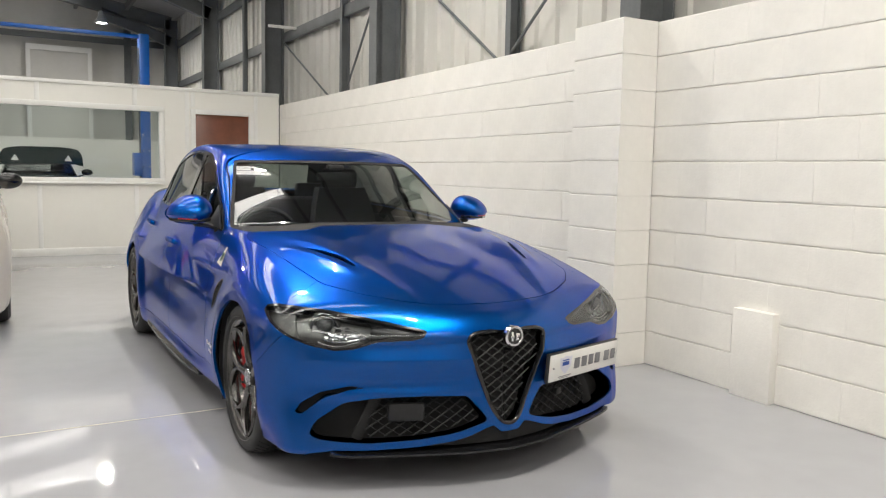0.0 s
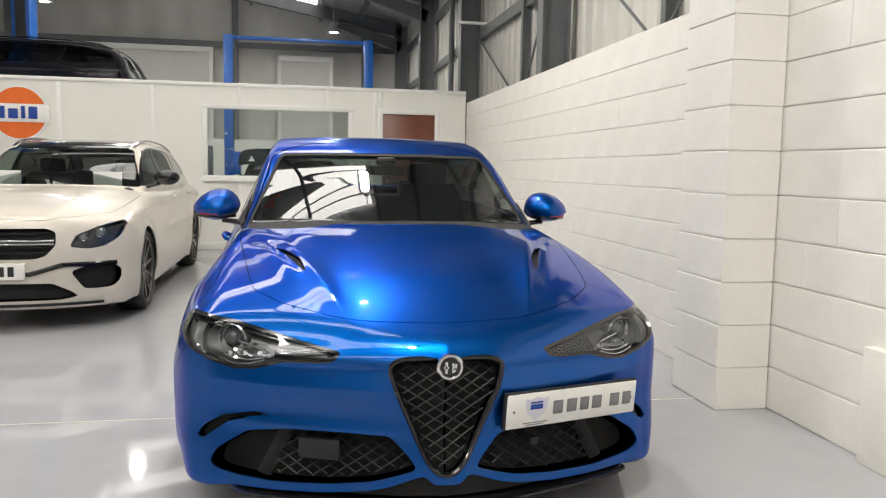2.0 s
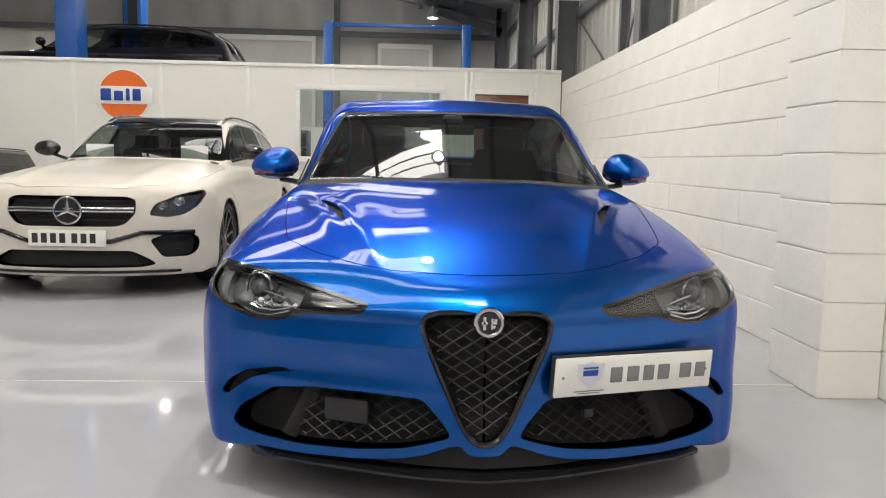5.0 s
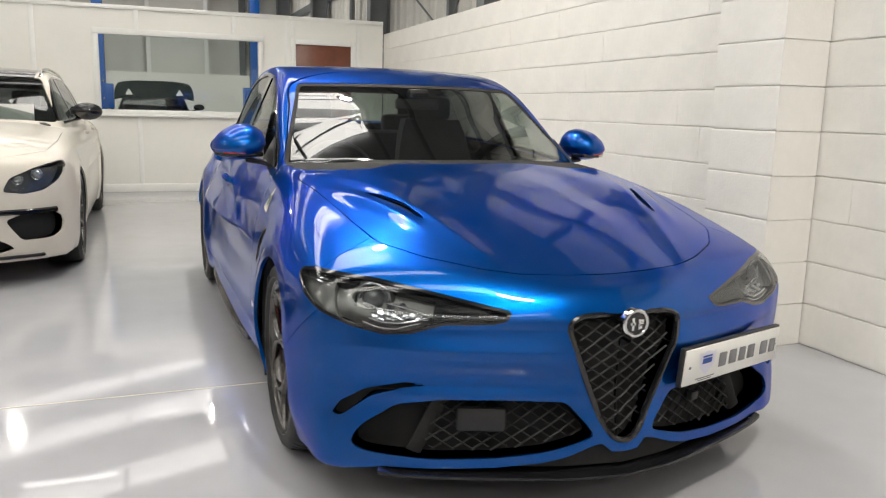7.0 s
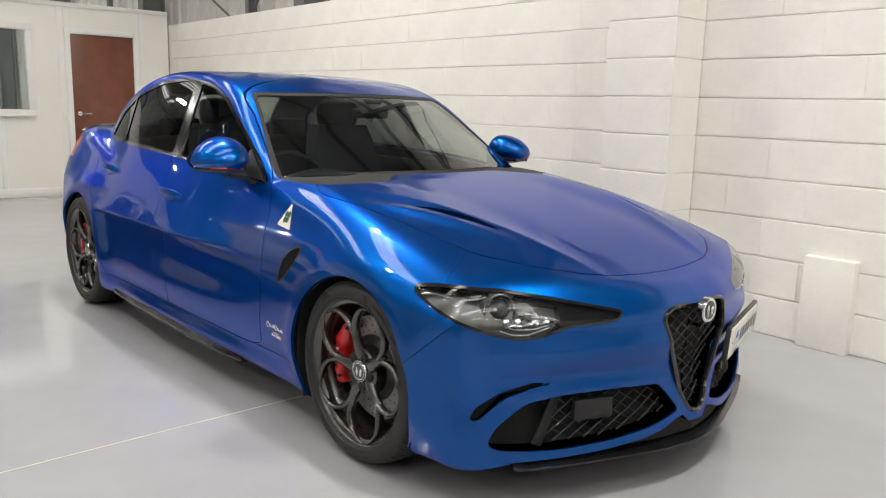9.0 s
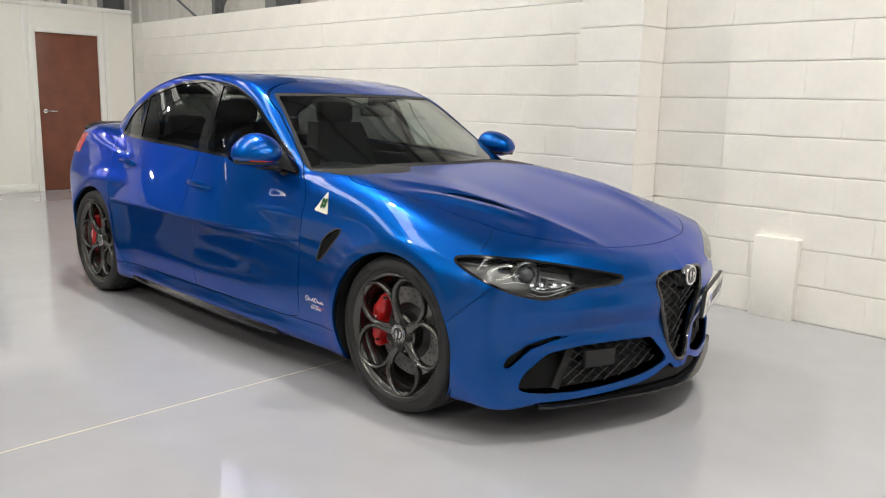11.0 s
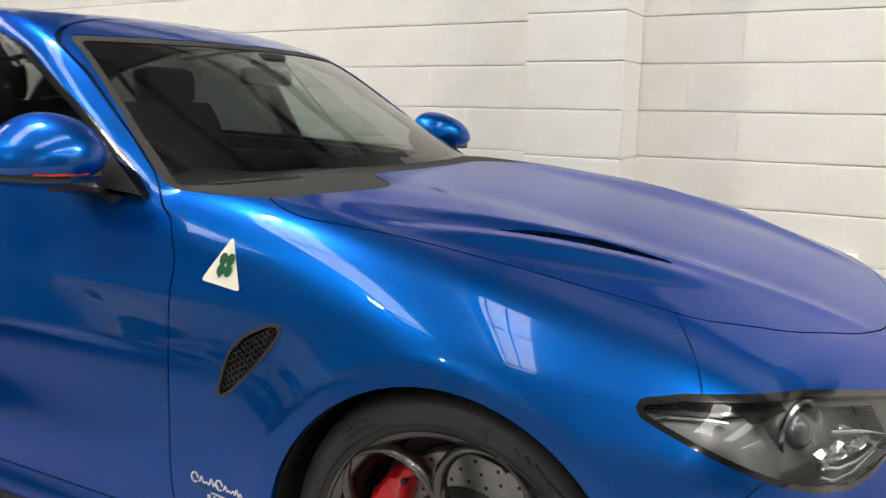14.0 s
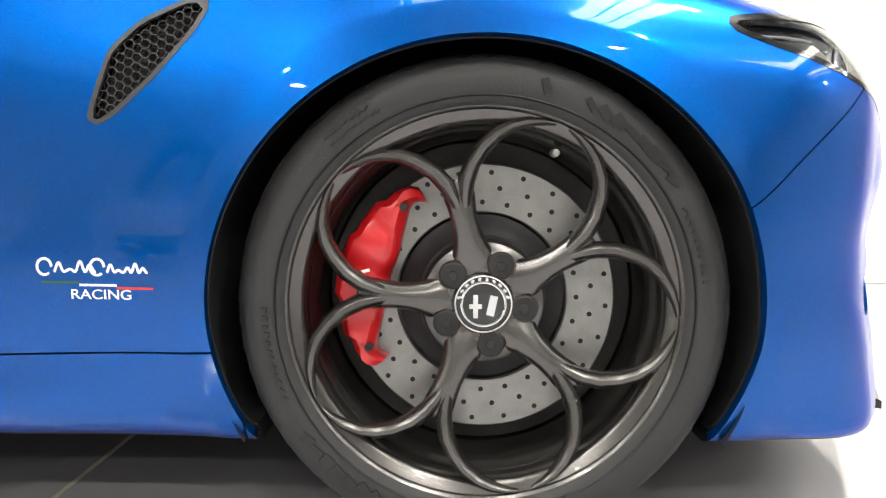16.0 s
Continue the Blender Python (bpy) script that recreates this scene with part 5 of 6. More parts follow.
seat(-0.36, 1.52, 0.50, saloon), seat(0.36, 1.52, 0.50, saloon)
part("rear_seat", box(-0.58, 0.58, 2.25, 2.45, 0.45, 1.0, 0.06), SEAT_LEATHER, saloon, "black rear bench")
for x in (-0.36, 0.36):
    part("rear_headrest", box(x - 0.12, x + 0.12, 2.44, 2.52, 0.98, 1.10, 0.03), SEAT_LEATHER, saloon)
part("cabin_floor", box(-0.66, 0.66, 0.75, 2.7, 0.30, 0.34), CABIN, saloon)
part("parcel_shelf", box(-0.56, 0.56, 2.45, 2.95, 0.93, 0.96, 0.01), CABIN, saloon)
part("bulkhead", box(-0.66, 0.66, 0.60, 0.64, 0.30, 0.86), CABIN, saloon)
part("rear_bulkhead", box(-0.62, 0.62, 2.62, 2.66, 0.30, 0.95), CABIN, saloon)
part("cabin_mirror", box(-0.11, 0.11, 1.06, 1.085, 1.135, 1.185, 0.012), CABIN, saloon)
part("sensor_pod", box(-0.05, 0.05, 1.03, 1.10, 1.19, 1.23, 0.015), CABIN, saloon)
for sgn in (-1, 1):
    part("door_lining", box(sgn * 0.70, sgn * 0.735, 0.85, 2.45, 0.35, 0.89, 0.02), CABIN, saloon)


# ---- wheels ----
def arch_liner(x, y):
    bm = bmesh.new()
    rows = []
    sg = 1 if x > 0 else -1
    for t in np.linspace(-0.52, math.pi + 0.52, 40):
        cy, cz = math.cos(t), math.sin(t)
        rows.append([bm.verts.new((sg * a, y + r * cy, max(0.318 + r * cz, 0.11))) for a, r in ((0.845, 0.346), (0.70, 0.35), (0.55, 0.352), (0.55, 0.06))])
    for p, q in zip(rows, rows[1:]):
        for k in range(3):
            bm.faces.new((p[k], q[k], q[k + 1], p[k + 1]))
    part("wheel_arch_liner", bm, BLACK_PLASTIC, saloon, "black wheel arch liner")


def ring_point(r, ang, x):
    """ang in degrees, clockwise from the top as seen from outside the car's right side."""
    t = math.radians(ang)
    return Vector((x, -r * math.sin(t), r * math.cos(t)))


def wheel_set():
    """Front wheel of the car's right side, hub at the origin, outer face towards -x."""
    bm = lathe([(0.2515, -0.026), (0.2525, -0.031), (0.2495, -0.034), (0.2455, -0.031), (0.2440, -0.027), (0.2350, -0.023), (0.2300, -0.019), (0.2275, -0.012), (0.2262, 0.0), (0.2255, 0.008)], 96)
    rim = part("wheel", bm, ALLOY, saloon, "dark grey five-spoke alloy wheel with curved forked spokes")
    part("rim_barrel", lathe([(0.2258, 0.007), (0.2225, 0.012), (0.214, 0.05), (0.212, 0.15), (0.240, 0.185), (0.2515, 0.185), (0.2515, 0.178)], 96), ALLOY, rim, "dark inner barrel")
    bm = bmesh.new()
    lathe([(0.039, -0.004), (0.048, -0.006), (0.066, -0.002), (0.078, 0.006), (0.082, 0.03), (0.0, 0.04)], 60, bm=bm)
    part("wheel_hub", bm, ALLOY, rim)
    for k in range(5):
        a0 = -13 + 72 * k
        bm = bmesh.new()
        pts = [ring_point(r, a0, x) for r, x in ((0.044, 0.012), (0.058, 0.008), (0.074, 0.005), (0.092, 0.002), (0.110, 0.0), (0.126, -0.002), (0.140, -0.003), (0.153, -0.003), (0.161, -0.001))]
        sweep(pts, [0.084, 0.062, 0.047, 0.038, 0.035, 0.037, 0.041, 0.040, 0.026], [0.034, 0.036, 0.036, 0.035, 0.033, 0.031, 0.027, 0.022, 0.014], (-1, 0, 0), 14, bm)
        for s in (-1, 1):
            path = ((0.118, 1.4), (0.138, 2.7), (0.158, 4.6), (0.179, 7.9), (0.199, 12.4), (0.215, 16.8), (0.2275, 21.6), (0.2355, 26.2), (0.2405, 30.5), (0.243, 34.0))
            n = len(path)
            pts = [ring_point(r, a0 + s * d, -0.002 - 0.022 * (i / (n - 1))) for i, (r, d) in enumerate(path)]
            sweep(pts, [0.016, 0.021, 0.023, 0.0225, 0.021, 0.0195, 0.017, 0.014, 0.010, 0.005], [0.026, 0.031, 0.033, 0.033, 0.031, 0.029, 0.027, 0.024, 0.018, 0.012], (-1, 0, 0), 12, bm)
        part("spoke", bm, ALLOY, rim)
        a1 = a0 + 37.8
        c = ring_point(0.053, a1, -0.008)
        part("bolt_well", lathe([(0.0150, -0.002), (0.0170, -0.001), (0.0185, 0.006), (0.0150, 0.002)], 24, at=c), DARK_METAL, rim)
        bm = lathe([(0, -0.0012), (0.0152, -0.0012)], 20, at=c)
        lathe([(0, -0.004), (0.006, -0.004), (0.007, -0.001)], 6, bm=bm, at=c)
        part("wheel_bolt", bm, UNDER, rim, "black recessed wheel bolt")
    cap = part("hub_cap", lathe([(0, -0.011), (0.034, -0.0105), (0.038, -0.007), (0.039, 0.0)], 48), BLACK_GLOSS, rim, "black and silver round hub cap")
    part("cap_ring", lathe([(0.0265, -0.0118), (0.028, -0.0125), (0.0295, -0.0118)], 40), CHROME, cap)
    part("cap_edge", lathe([(0.035, -0.0108), (0.037, -0.0112), (0.039, -0.007)], 40), CHROME, cap)
    bm = bmesh.new()
    for k in range(10):
        a = -75 + k * 16.5
        p = ring_point(0.0322, a, -0.0118)
        bmesh.ops.create_cube(bm, size=1, matrix=Matrix.Translation(p) @ Matrix.Rotation(math.radians(-a), 4, "X") @ Matrix.Diagonal((0.001, 0.0035, 0.005, 1)))
    for a, w in ((0, 0.006), (90, 0.006)):
        bmesh.ops.create_cube(bm, size=1, matrix=Matrix.Translation((-0.0118, 0.010, -0.003)) @ Matrix.Rotation(math.radians(a), 4, "X") @ Matrix.Diagonal((0.001, w, 0.030 if a == 0 else 0.016, 1)))
    bmesh.ops.create_cube(bm, size=1, matrix=Matrix.Translation((-0.0118, -0.011, -0.002)) @ Matrix.Rotation(math.radians(12), 4, "X") @ Matrix.Diagonal((0.001, 0.010, 0.026, 1)))
    part("cap_emblem", bm, CHROME, cap)
    # tyre with grooves at its shoulder
    prof = [(0.2455, -0.027), (0.250, -0.036), (0.262, -0.043), (0.280, -0.045), (0.296, -0.040), (0.3045, -0.031), (0.309, -0.019), (0.3125, -0.008), (0.315, 0.004), (0.3165, 0.020), (0.3115, 0.021), (0.3115, 0.030), (0.3175, 0.031), (0.318, 0.060), (0.312, 0.061), (0.312, 0.070), (0.318, 0.071), (0.318, 0.105), (0.312, 0.106), (0.312, 0.115), (0.3175, 0.116), (0.316, 0.150), (0.309, 0.175), (0.296, 0.193), (0.270, 0.198), (0.2455, 0.185)]
    tyre = part("tyre", lathe(prof, 120), RUBBER, rim, "black low-profile tyre")
    bm = bmesh.new()
    for k in range(60):
        t = 2 * math.pi * k / 60
        for s0, s1 in (((-0.028, 0.3060), (0.019, 0.3172)),):
            pts = [Vector((s0[0] + (s1[0] - s0[0]) * u, s * math.cos(t + 0.10 * u), s * math.sin(t + 0.10 * u))) for u in np.linspace(0, 1, 5) for s in (s0[1] + (s1[1] - s0[1]) * u**0.6,)]
            sweep(pts, 0.0028, 0.002, pts[0] - Vector((pts[0].x, 0, 0)), 4, bm)
    part("tread_pattern", bm, UNDER, tyre)["kind"] = "stuff"
    part("sidewall_rib", lathe([(0.2585, -0.0415), (0.2600, -0.0438), (0.2620, -0.0436)], 96), RUBBER_MARK, tyre)
    bm = bmesh.new()
    def marks(start, n, step, r, h, w, skew=0):
        for i in range(n):
            a = start + i * step
            p = ring_point(r, a, -0.0452)
            bmesh.ops.create_cube(bm, size=1, matrix=Matrix.Translation(p) @ Matrix.Rotation(math.radians(-a), 4, "X") @ Matrix.Diagonal((0.003, w * (0.5 + 0.5 * ((i * 7) % 3) / 2), h, 1)))
    marks(27, 8, 4.0, 0.278, 0.019, 0.016), marks(15, 1, 4, 0.279, 0.021, 0.020)
    marks(-43, 7, 2.0, 0.284, 0.008, 0.006), marks(-43, 9, 1.8, 0.274, 0.005, 0.005)
    marks(63, 10, 2.2, 0.272, 0.007, 0.006), marks(205, 8, 4.0, 0.276, 0.017, 0.014), marks(245, 12, 2.2, 0.272, 0.007, 0.006)
    part("raised_lettering", bm, RUBBER_MARK, tyre)["kind"] = "stuff"
    part("valve", lathe([(0, -0.004), (0.0045, -0.003), (0.005, 0.004), (0.004, 0.006), (0.0055, 0.008), (0.0055, 0.022)], 12, at=ring_point(0.212, 25, -0.004)), STEEL, rim, "small brass-coloured valve stem")
    return rim


def brake_set(parent, x, y, sgn, big):
    r1, r0 = 0.180, 0.114
    disc = part("brake_disc", lathe([(r0, 0.058), (r0 + 0.002, 0.055), (r1 - 0.002, 0.055), (r1, 0.058), (r1, 0.085), (r0, 0.085)], 72), STEEL, parent, "drilled steel brake disc")
    part("disc_bell", lathe([(0.0, 0.045), (0.085, 0.045), (0.095, 0.055), (0.111, 0.062)], 48), BLACK_PLASTIC, disc)
    part("hub_carrier", lathe([(0.0, 0.10), (0.21, 0.10), (0.21, 0.12), (0.0, 0.12)], 40), DARK_METAL, disc)
    bm = bmesh.new()
    for k in range(24):
        for j in range(3):
            p = ring_point(r0 + 0.014 + 0.020 * j, k * 15 + (0, 9, 4)[j], 0.0545)
            lathe([(0, 0), (0.0036, 0)], 8, bm=bm, at=p)
    part("drilling", bm, UNDER, disc)["kind"] = "stuff"
    bm, rows = bmesh.new(), []
    for a in np.linspace(-122, -30, 33):
        e = min(1.0, (a + 122) / 9, (-30 - a) / 9)**0.5
        waist = math.exp(-((a + 76) / 7)**2)
        pinch = math.exp(-((a + 99) / 3)**2) + math.exp(-((a + 53) / 3)**2)
        x0 = 0.006 + 0.012 * (1 - e) + 0.008 * waist + 0.004 * pinch
        step = 0.007 * (abs(a + 76) > 30) + 0.006 * (abs(a + 76) > 12)
        ro = 0.1955 - step - 0.012 * (1 - e)
        ri = min(0.122 / math.cos(math.radians(a + 76)) + 0.004 * waist, ro - 0.024)
        rows.append([bm.verts.new(ring_point(r, a, x)) for r, x in ((ri, 0.075), (ri, x0 + 0.022), (ri + 0.004, x0 + 0.010), (ri + 0.014, x0 + 0.001), (ri + 0.02, x0), (ro - 0.016, x0), (ro - 0.010, x0 + 0.002), (ro - 0.003, x0 + 0.012), (ro, x0 + 0.022), (ro, 0.075))])
    for p, q in zip(rows, rows[1:]):
        for k in range(9):
            bm.faces.new((p[k], p[k + 1], q[k + 1], q[k]))
    bm.faces.new(rows[0]), bm.faces.new(rows[-1][::-1])
    bmesh.ops.recalc_face_normals(bm, faces=bm.faces)
    caliper = part("brake_caliper", bm, RED, parent, "glossy red brake caliper")
    bm = bmesh.new()
    for i in range(7):
        a = -90 + i * 2.4
        bmesh.ops.create_cube(bm, size=1, matrix=Matrix.Translation(ring_point(0.158, a, 0.0055)) @ Matrix.Rotation(math.radians(-a), 4, "X") @ Matrix.Diagonal((0.002, 0.004, 0.007 + 0.006 * (i % 3 == 0), 1)))
    part("caliper_marks", bm, WHITE_PRINT, caliper)
    for a in (-40, -112):
        part("caliper_bolt", lathe([(0, -0.006), (0.006, -0.005), (0.006, 0.012)], 6, at=ring_point(0.160, a, 0.010)), DARK_METAL, caliper)
    where = pose(x, y, 0.318, 0, 0, 0 if sgn < 0 else 180)
    for ob in (disc, caliper):
        ob.matrix_basis = where
    if sgn > 0:
        caliper.matrix_basis = where @ Matrix.Diagonal((1, -1, 1, 1))


wheel_fr = wheel_set()
wheel_fr.matrix_basis = pose(-0.80, 0, 0.318)
copy_thing(wheel_fr, pose(0.80, 0, 0.318, 0, 0, 180))
copy_thing(wheel_fr, pose(-0.842, WB, 0.318, 40))
copy_thing(wheel_fr, pose(0.842, WB, 0.318, 20, 0, 180))
for sgn in (-1, 1):
    for x, y in ((0.80, 0.0), (0.842, WB)):
        arch_liner(sgn * x, y)
        brake_set(saloon, sgn * x, y, sgn, y < 1)
part("front_axle", box(-0.62, 0.62, -0.06, 0.06, 0.22, 0.30, 0.02), DARK_METAL, saloon)
part("rear_axle", box(-0.62, 0.62, WB - 0.06, WB + 0.06, 0.22, 0.30, 0.02), DARK_METAL, saloon)


# ---- estate cars ----
deck2 = spline([(-0.05, 0.62), (0.0, 0.70), (0.05, 0.755), (0.2, 0.815), (0.6, 0.895), (1.1, 0.955), (1.6, 0.985), (2.5, 0.985), (4.8, 1.0)])
nose2 = spline([(0.0, 0.0), (0.3, 0.025), (0.55, 0.10), (0.75, 0.215), (0.86, 0.36), (0.91, 0.55), (0.97, 0.95)])
lean2 = spline([(0.0, 0.07), (0.15, 0.04), (0.3, 0.01), (0.45, 0.0), (0.65, 0.01), (0.8, 0.04), (0.92, 0.085), (1.05, 0.16)])
roof2 = spline([(1.3, 0.93), (1.55, 1.03), (2.05, 1.285), (2.3, 1.36), (2.7, 1.405), (3.4, 1.405), (4.2, 1.365), (4.55, 1.30), (4.75, 1.15), (4.9, 0.9)])
front_lean2 = spline([(0.0, 0.06), (0.2, 0.0), (0.45, 0.0), (0.6, 0.012), (0.75, 0.06), (0.85, 0.14)])
AX1, AX2 = 0.90, 3.78


def form2(x, y, z):
    a = np.abs(x)
    top = deck2(y) - 0.10 * (a / 0.85)**3 + 0.018 * np.exp(-((a - 0.42) / 0.08)**2) * np.clip(1.4 - y, 0, 0.8)
    fl = 0.018 * np.exp(-((np.hypot(y - AX1, z - 0.33) - 0.37) / 0.06)**2) + 0.018 * np.exp(-((np.hypot(y - AX2, z - 0.33) - 0.37) / 0.06)**2)
    crease = 0.012 * np.exp(-((z - 0.80) / 0.03)**2) - 0.015 * np.exp(-((z - 0.5) / 0.1)**2) * np.exp(-((y - 2.3) / 0.8)**2)
    side = a - (0.905 - lean2(z) + fl + crease - 0.05 * np.clip(y - 3.9, 0, 1)**2)
    front = nose2(a) + front_lean2(z) - y
    rear = y - (4.80 - 0.25 * a * a - 0.04 * np.abs(z - 0.6))
    low = smax(smax(z - top, side, 0.08), smax(front, rear, 0.02), 0.045)
    low = smax(low, 0.15 - z, 0.03)
    up = z - (roof2(y - np.interp(y, (1.6, 2.6, 4.0, 4.8), (0.5, 0.1, 0.0, -0.25)) * a * a) - 0.06 * a * a)
    tumble = a - (np.interp(y, (1.4, 2.2, 3.5, 4.8), (0.70, 0.75, 0.76, 0.70)) - 0.44 * (z - 0.97))
    return smin(low, smax(smax(up, tumble, 0.06), 0.6 - z, 0.02), 0.012)


skin2 = body_skin(form2, 0.9, 3.9, 0.55, 110, 90, 120, 40)


def bearing2(v):
    return np.degrees(np.arctan2(np.abs(v[:, 0]), 0.9 - v[:, 1]))


def nose2_area(points, r=0.012):
    poly = rounded([(b * 0.0165, z) for b, z in points], r)
    return lambda v: np.where(v[:, 1] < 0.8, outline_distance(bearing2(v) * 0.0165, v[:, 2], poly), 1.0)


def between(lo, hi, poly, axes, r=0.02):
    poly = rounded(poly, r)
    return lambda v: np.where((v[:, 1] > lo) & (v[:, 1] < hi), outline_distance(np.abs(v[:, axes[0]]) if axes[0] == 0 else v[:, axes[0]], v[:, axes[1]], poly), 1.0)


side_only = lambda f: (lambda v: np.where(np.abs(v[:, 0]) > 0.4, f(v), 1.0))
AREAS2 = (
    ("arch", side_only(between(0, 2, [(AX1 + 0.352 * math.cos(t), 0.325 + 0.352 * math.sin(t)) for t in np.linspace(0, 6.2, 40)], (1, 2), 0.001))),
    ("arch_r", side_only(between(2.5, 5, [(AX2 + 0.352 * math.cos(t), 0.325 + 0.352 * math.sin(t)) for t in np.linspace(0, 6.2, 40)], (1, 2), 0.001))),
    ("headlight", nose2_area([(33, 0.585), (36, 0.665), (45, 0.725), (56, 0.762), (60, 0.760), (60, 0.735), (53, 0.64), (47, 0.585), (40, 0.568)], 0.02)),
    ("grille", nose2_area([(-30, 0.72), (25, 0.715), (28.5, 0.69), (28, 0.60), (24, 0.525), (20, 0.505), (-30, 0.50)], 0.02)),
    ("intake", nose2_area([(33, 0.41), (40, 0.455), (50, 0.45), (54, 0.41), (53, 0.33), (49, 0.285), (38, 0.285)], 0.025)),
    ("lower_intake", nose2_area([(-30, 0.345), (26, 0.335), (33, 0.275), (36, 0.235), (30, 0.215), (-30, 0.21)], 0.02)),
    ("windscreen", between(1.1, 2.5, [(-0.7, 0.995), (0.45, 0.985), (0.69, 0.965), (0.70, 0.985), (0.565, 1.285), (0.54, 1.315), (-0.7, 1.335)], (0, 2))),
    ("side_glass", side_only(between(1.5, 4.8, [(1.72, 0.975), (2.05, 1.19), (2.30, 1.30), (2.7, 1.345), (3.4, 1.345), (4.1, 1.30), (4.50, 1.20), (4.55, 1.06), (4.3, 1.03), (3.0, 0.99)], (1, 2), 0.04))),
    ("rear_glass", between(4.3, 5.2, [(-0.7, 0.98), (0.55, 0.98), (0.52, 1.26), (-0.7, 1.29)], (0, 2))),
    ("roof_panel", lambda v: np.where((v[:, 1] > 2.0) & (v[:, 1] < 4.3) & (v[:, 2] > 1.2), np.abs(v[:, 0]) - 0.50, 1.0)),
)
HOOD2 = lambda v: np.where(v[:, 2] > 0.65, outline_distance(np.abs(v[:, 0]), v[:, 1], rounded([(-0.5, 0.075), (0.35, 0.105), (0.60, 0.24), (0.735, 0.46), (0.77, 0.9), (0.76, 1.45), (0.6, 1.55), (-0.5, 1.45)], 0.06)), 1.0)
pieces2, rest2 = {}, skin2
for name, area in AREAS2:
    pieces2[name], rest2 = rest2.cut(area(rest2.v))
rest2_inner = rest2
pieces2["bonnet"], rest2 = rest2.cut(HOOD2(rest2.v), 0.002)
TREE2 = BVHTree.FromPolygons([tuple(v) for v in both(skin2).v], [tuple(f) for f in both(skin2).q])


def on2(x, z, off=0.0):
    p, n, _, _ = TREE2.ray_cast(Vector((x, -1, z)), Vector((0, 1, 0)))
    return (p or Vector((x, 0, z))) + Vector((0, -off, 0))


def plain_wheel(parent, alloy):
    """A many-spoked wheel, hub at the origin, outer face towards -x."""
    rim = part("wheel", lathe([(0.262, -0.02), (0.258, -0.026), (0.250, -0.02), (0.244, 0.03), (0.235, 0.16), (0.262, 0.17)], 48), alloy, parent, "dark multi-spoke alloy wheel")
    part("tyre", lathe([(0.255, -0.02), (0.265, -0.035), (0.295, -0.036), (0.318, -0.015), (0.325, 0.02), (0.325, 0.15), (0.31, 0.185), (0.26, 0.18)], 64), RUBBER, rim, "black tyre")
    part("wheel_hub", lathe([(0, -0.012), (0.03, -0.012), (0.07, 0.0), (0.075, 0.03)], 32), alloy, rim)
    for k in range(10):
        bm = sweep([ring_point(r, 36 * k + 3 * s, x) for r, x, s in ((0.05, 0.002, 0), (0.14, -0.004, 0.5), (0.2, -0.010, 1), (0.252, -0.016, 2))], [0.034, 0.026, 0.024, 0.030], 0.022, (-1, 0, 0), 8)
        part("spoke", bm, alloy, rim)
    part("brake_disc", lathe([(0.0, 0.05), (0.19, 0.05), (0.19, 0.075)], 40), STEEL, rim)
    return rim


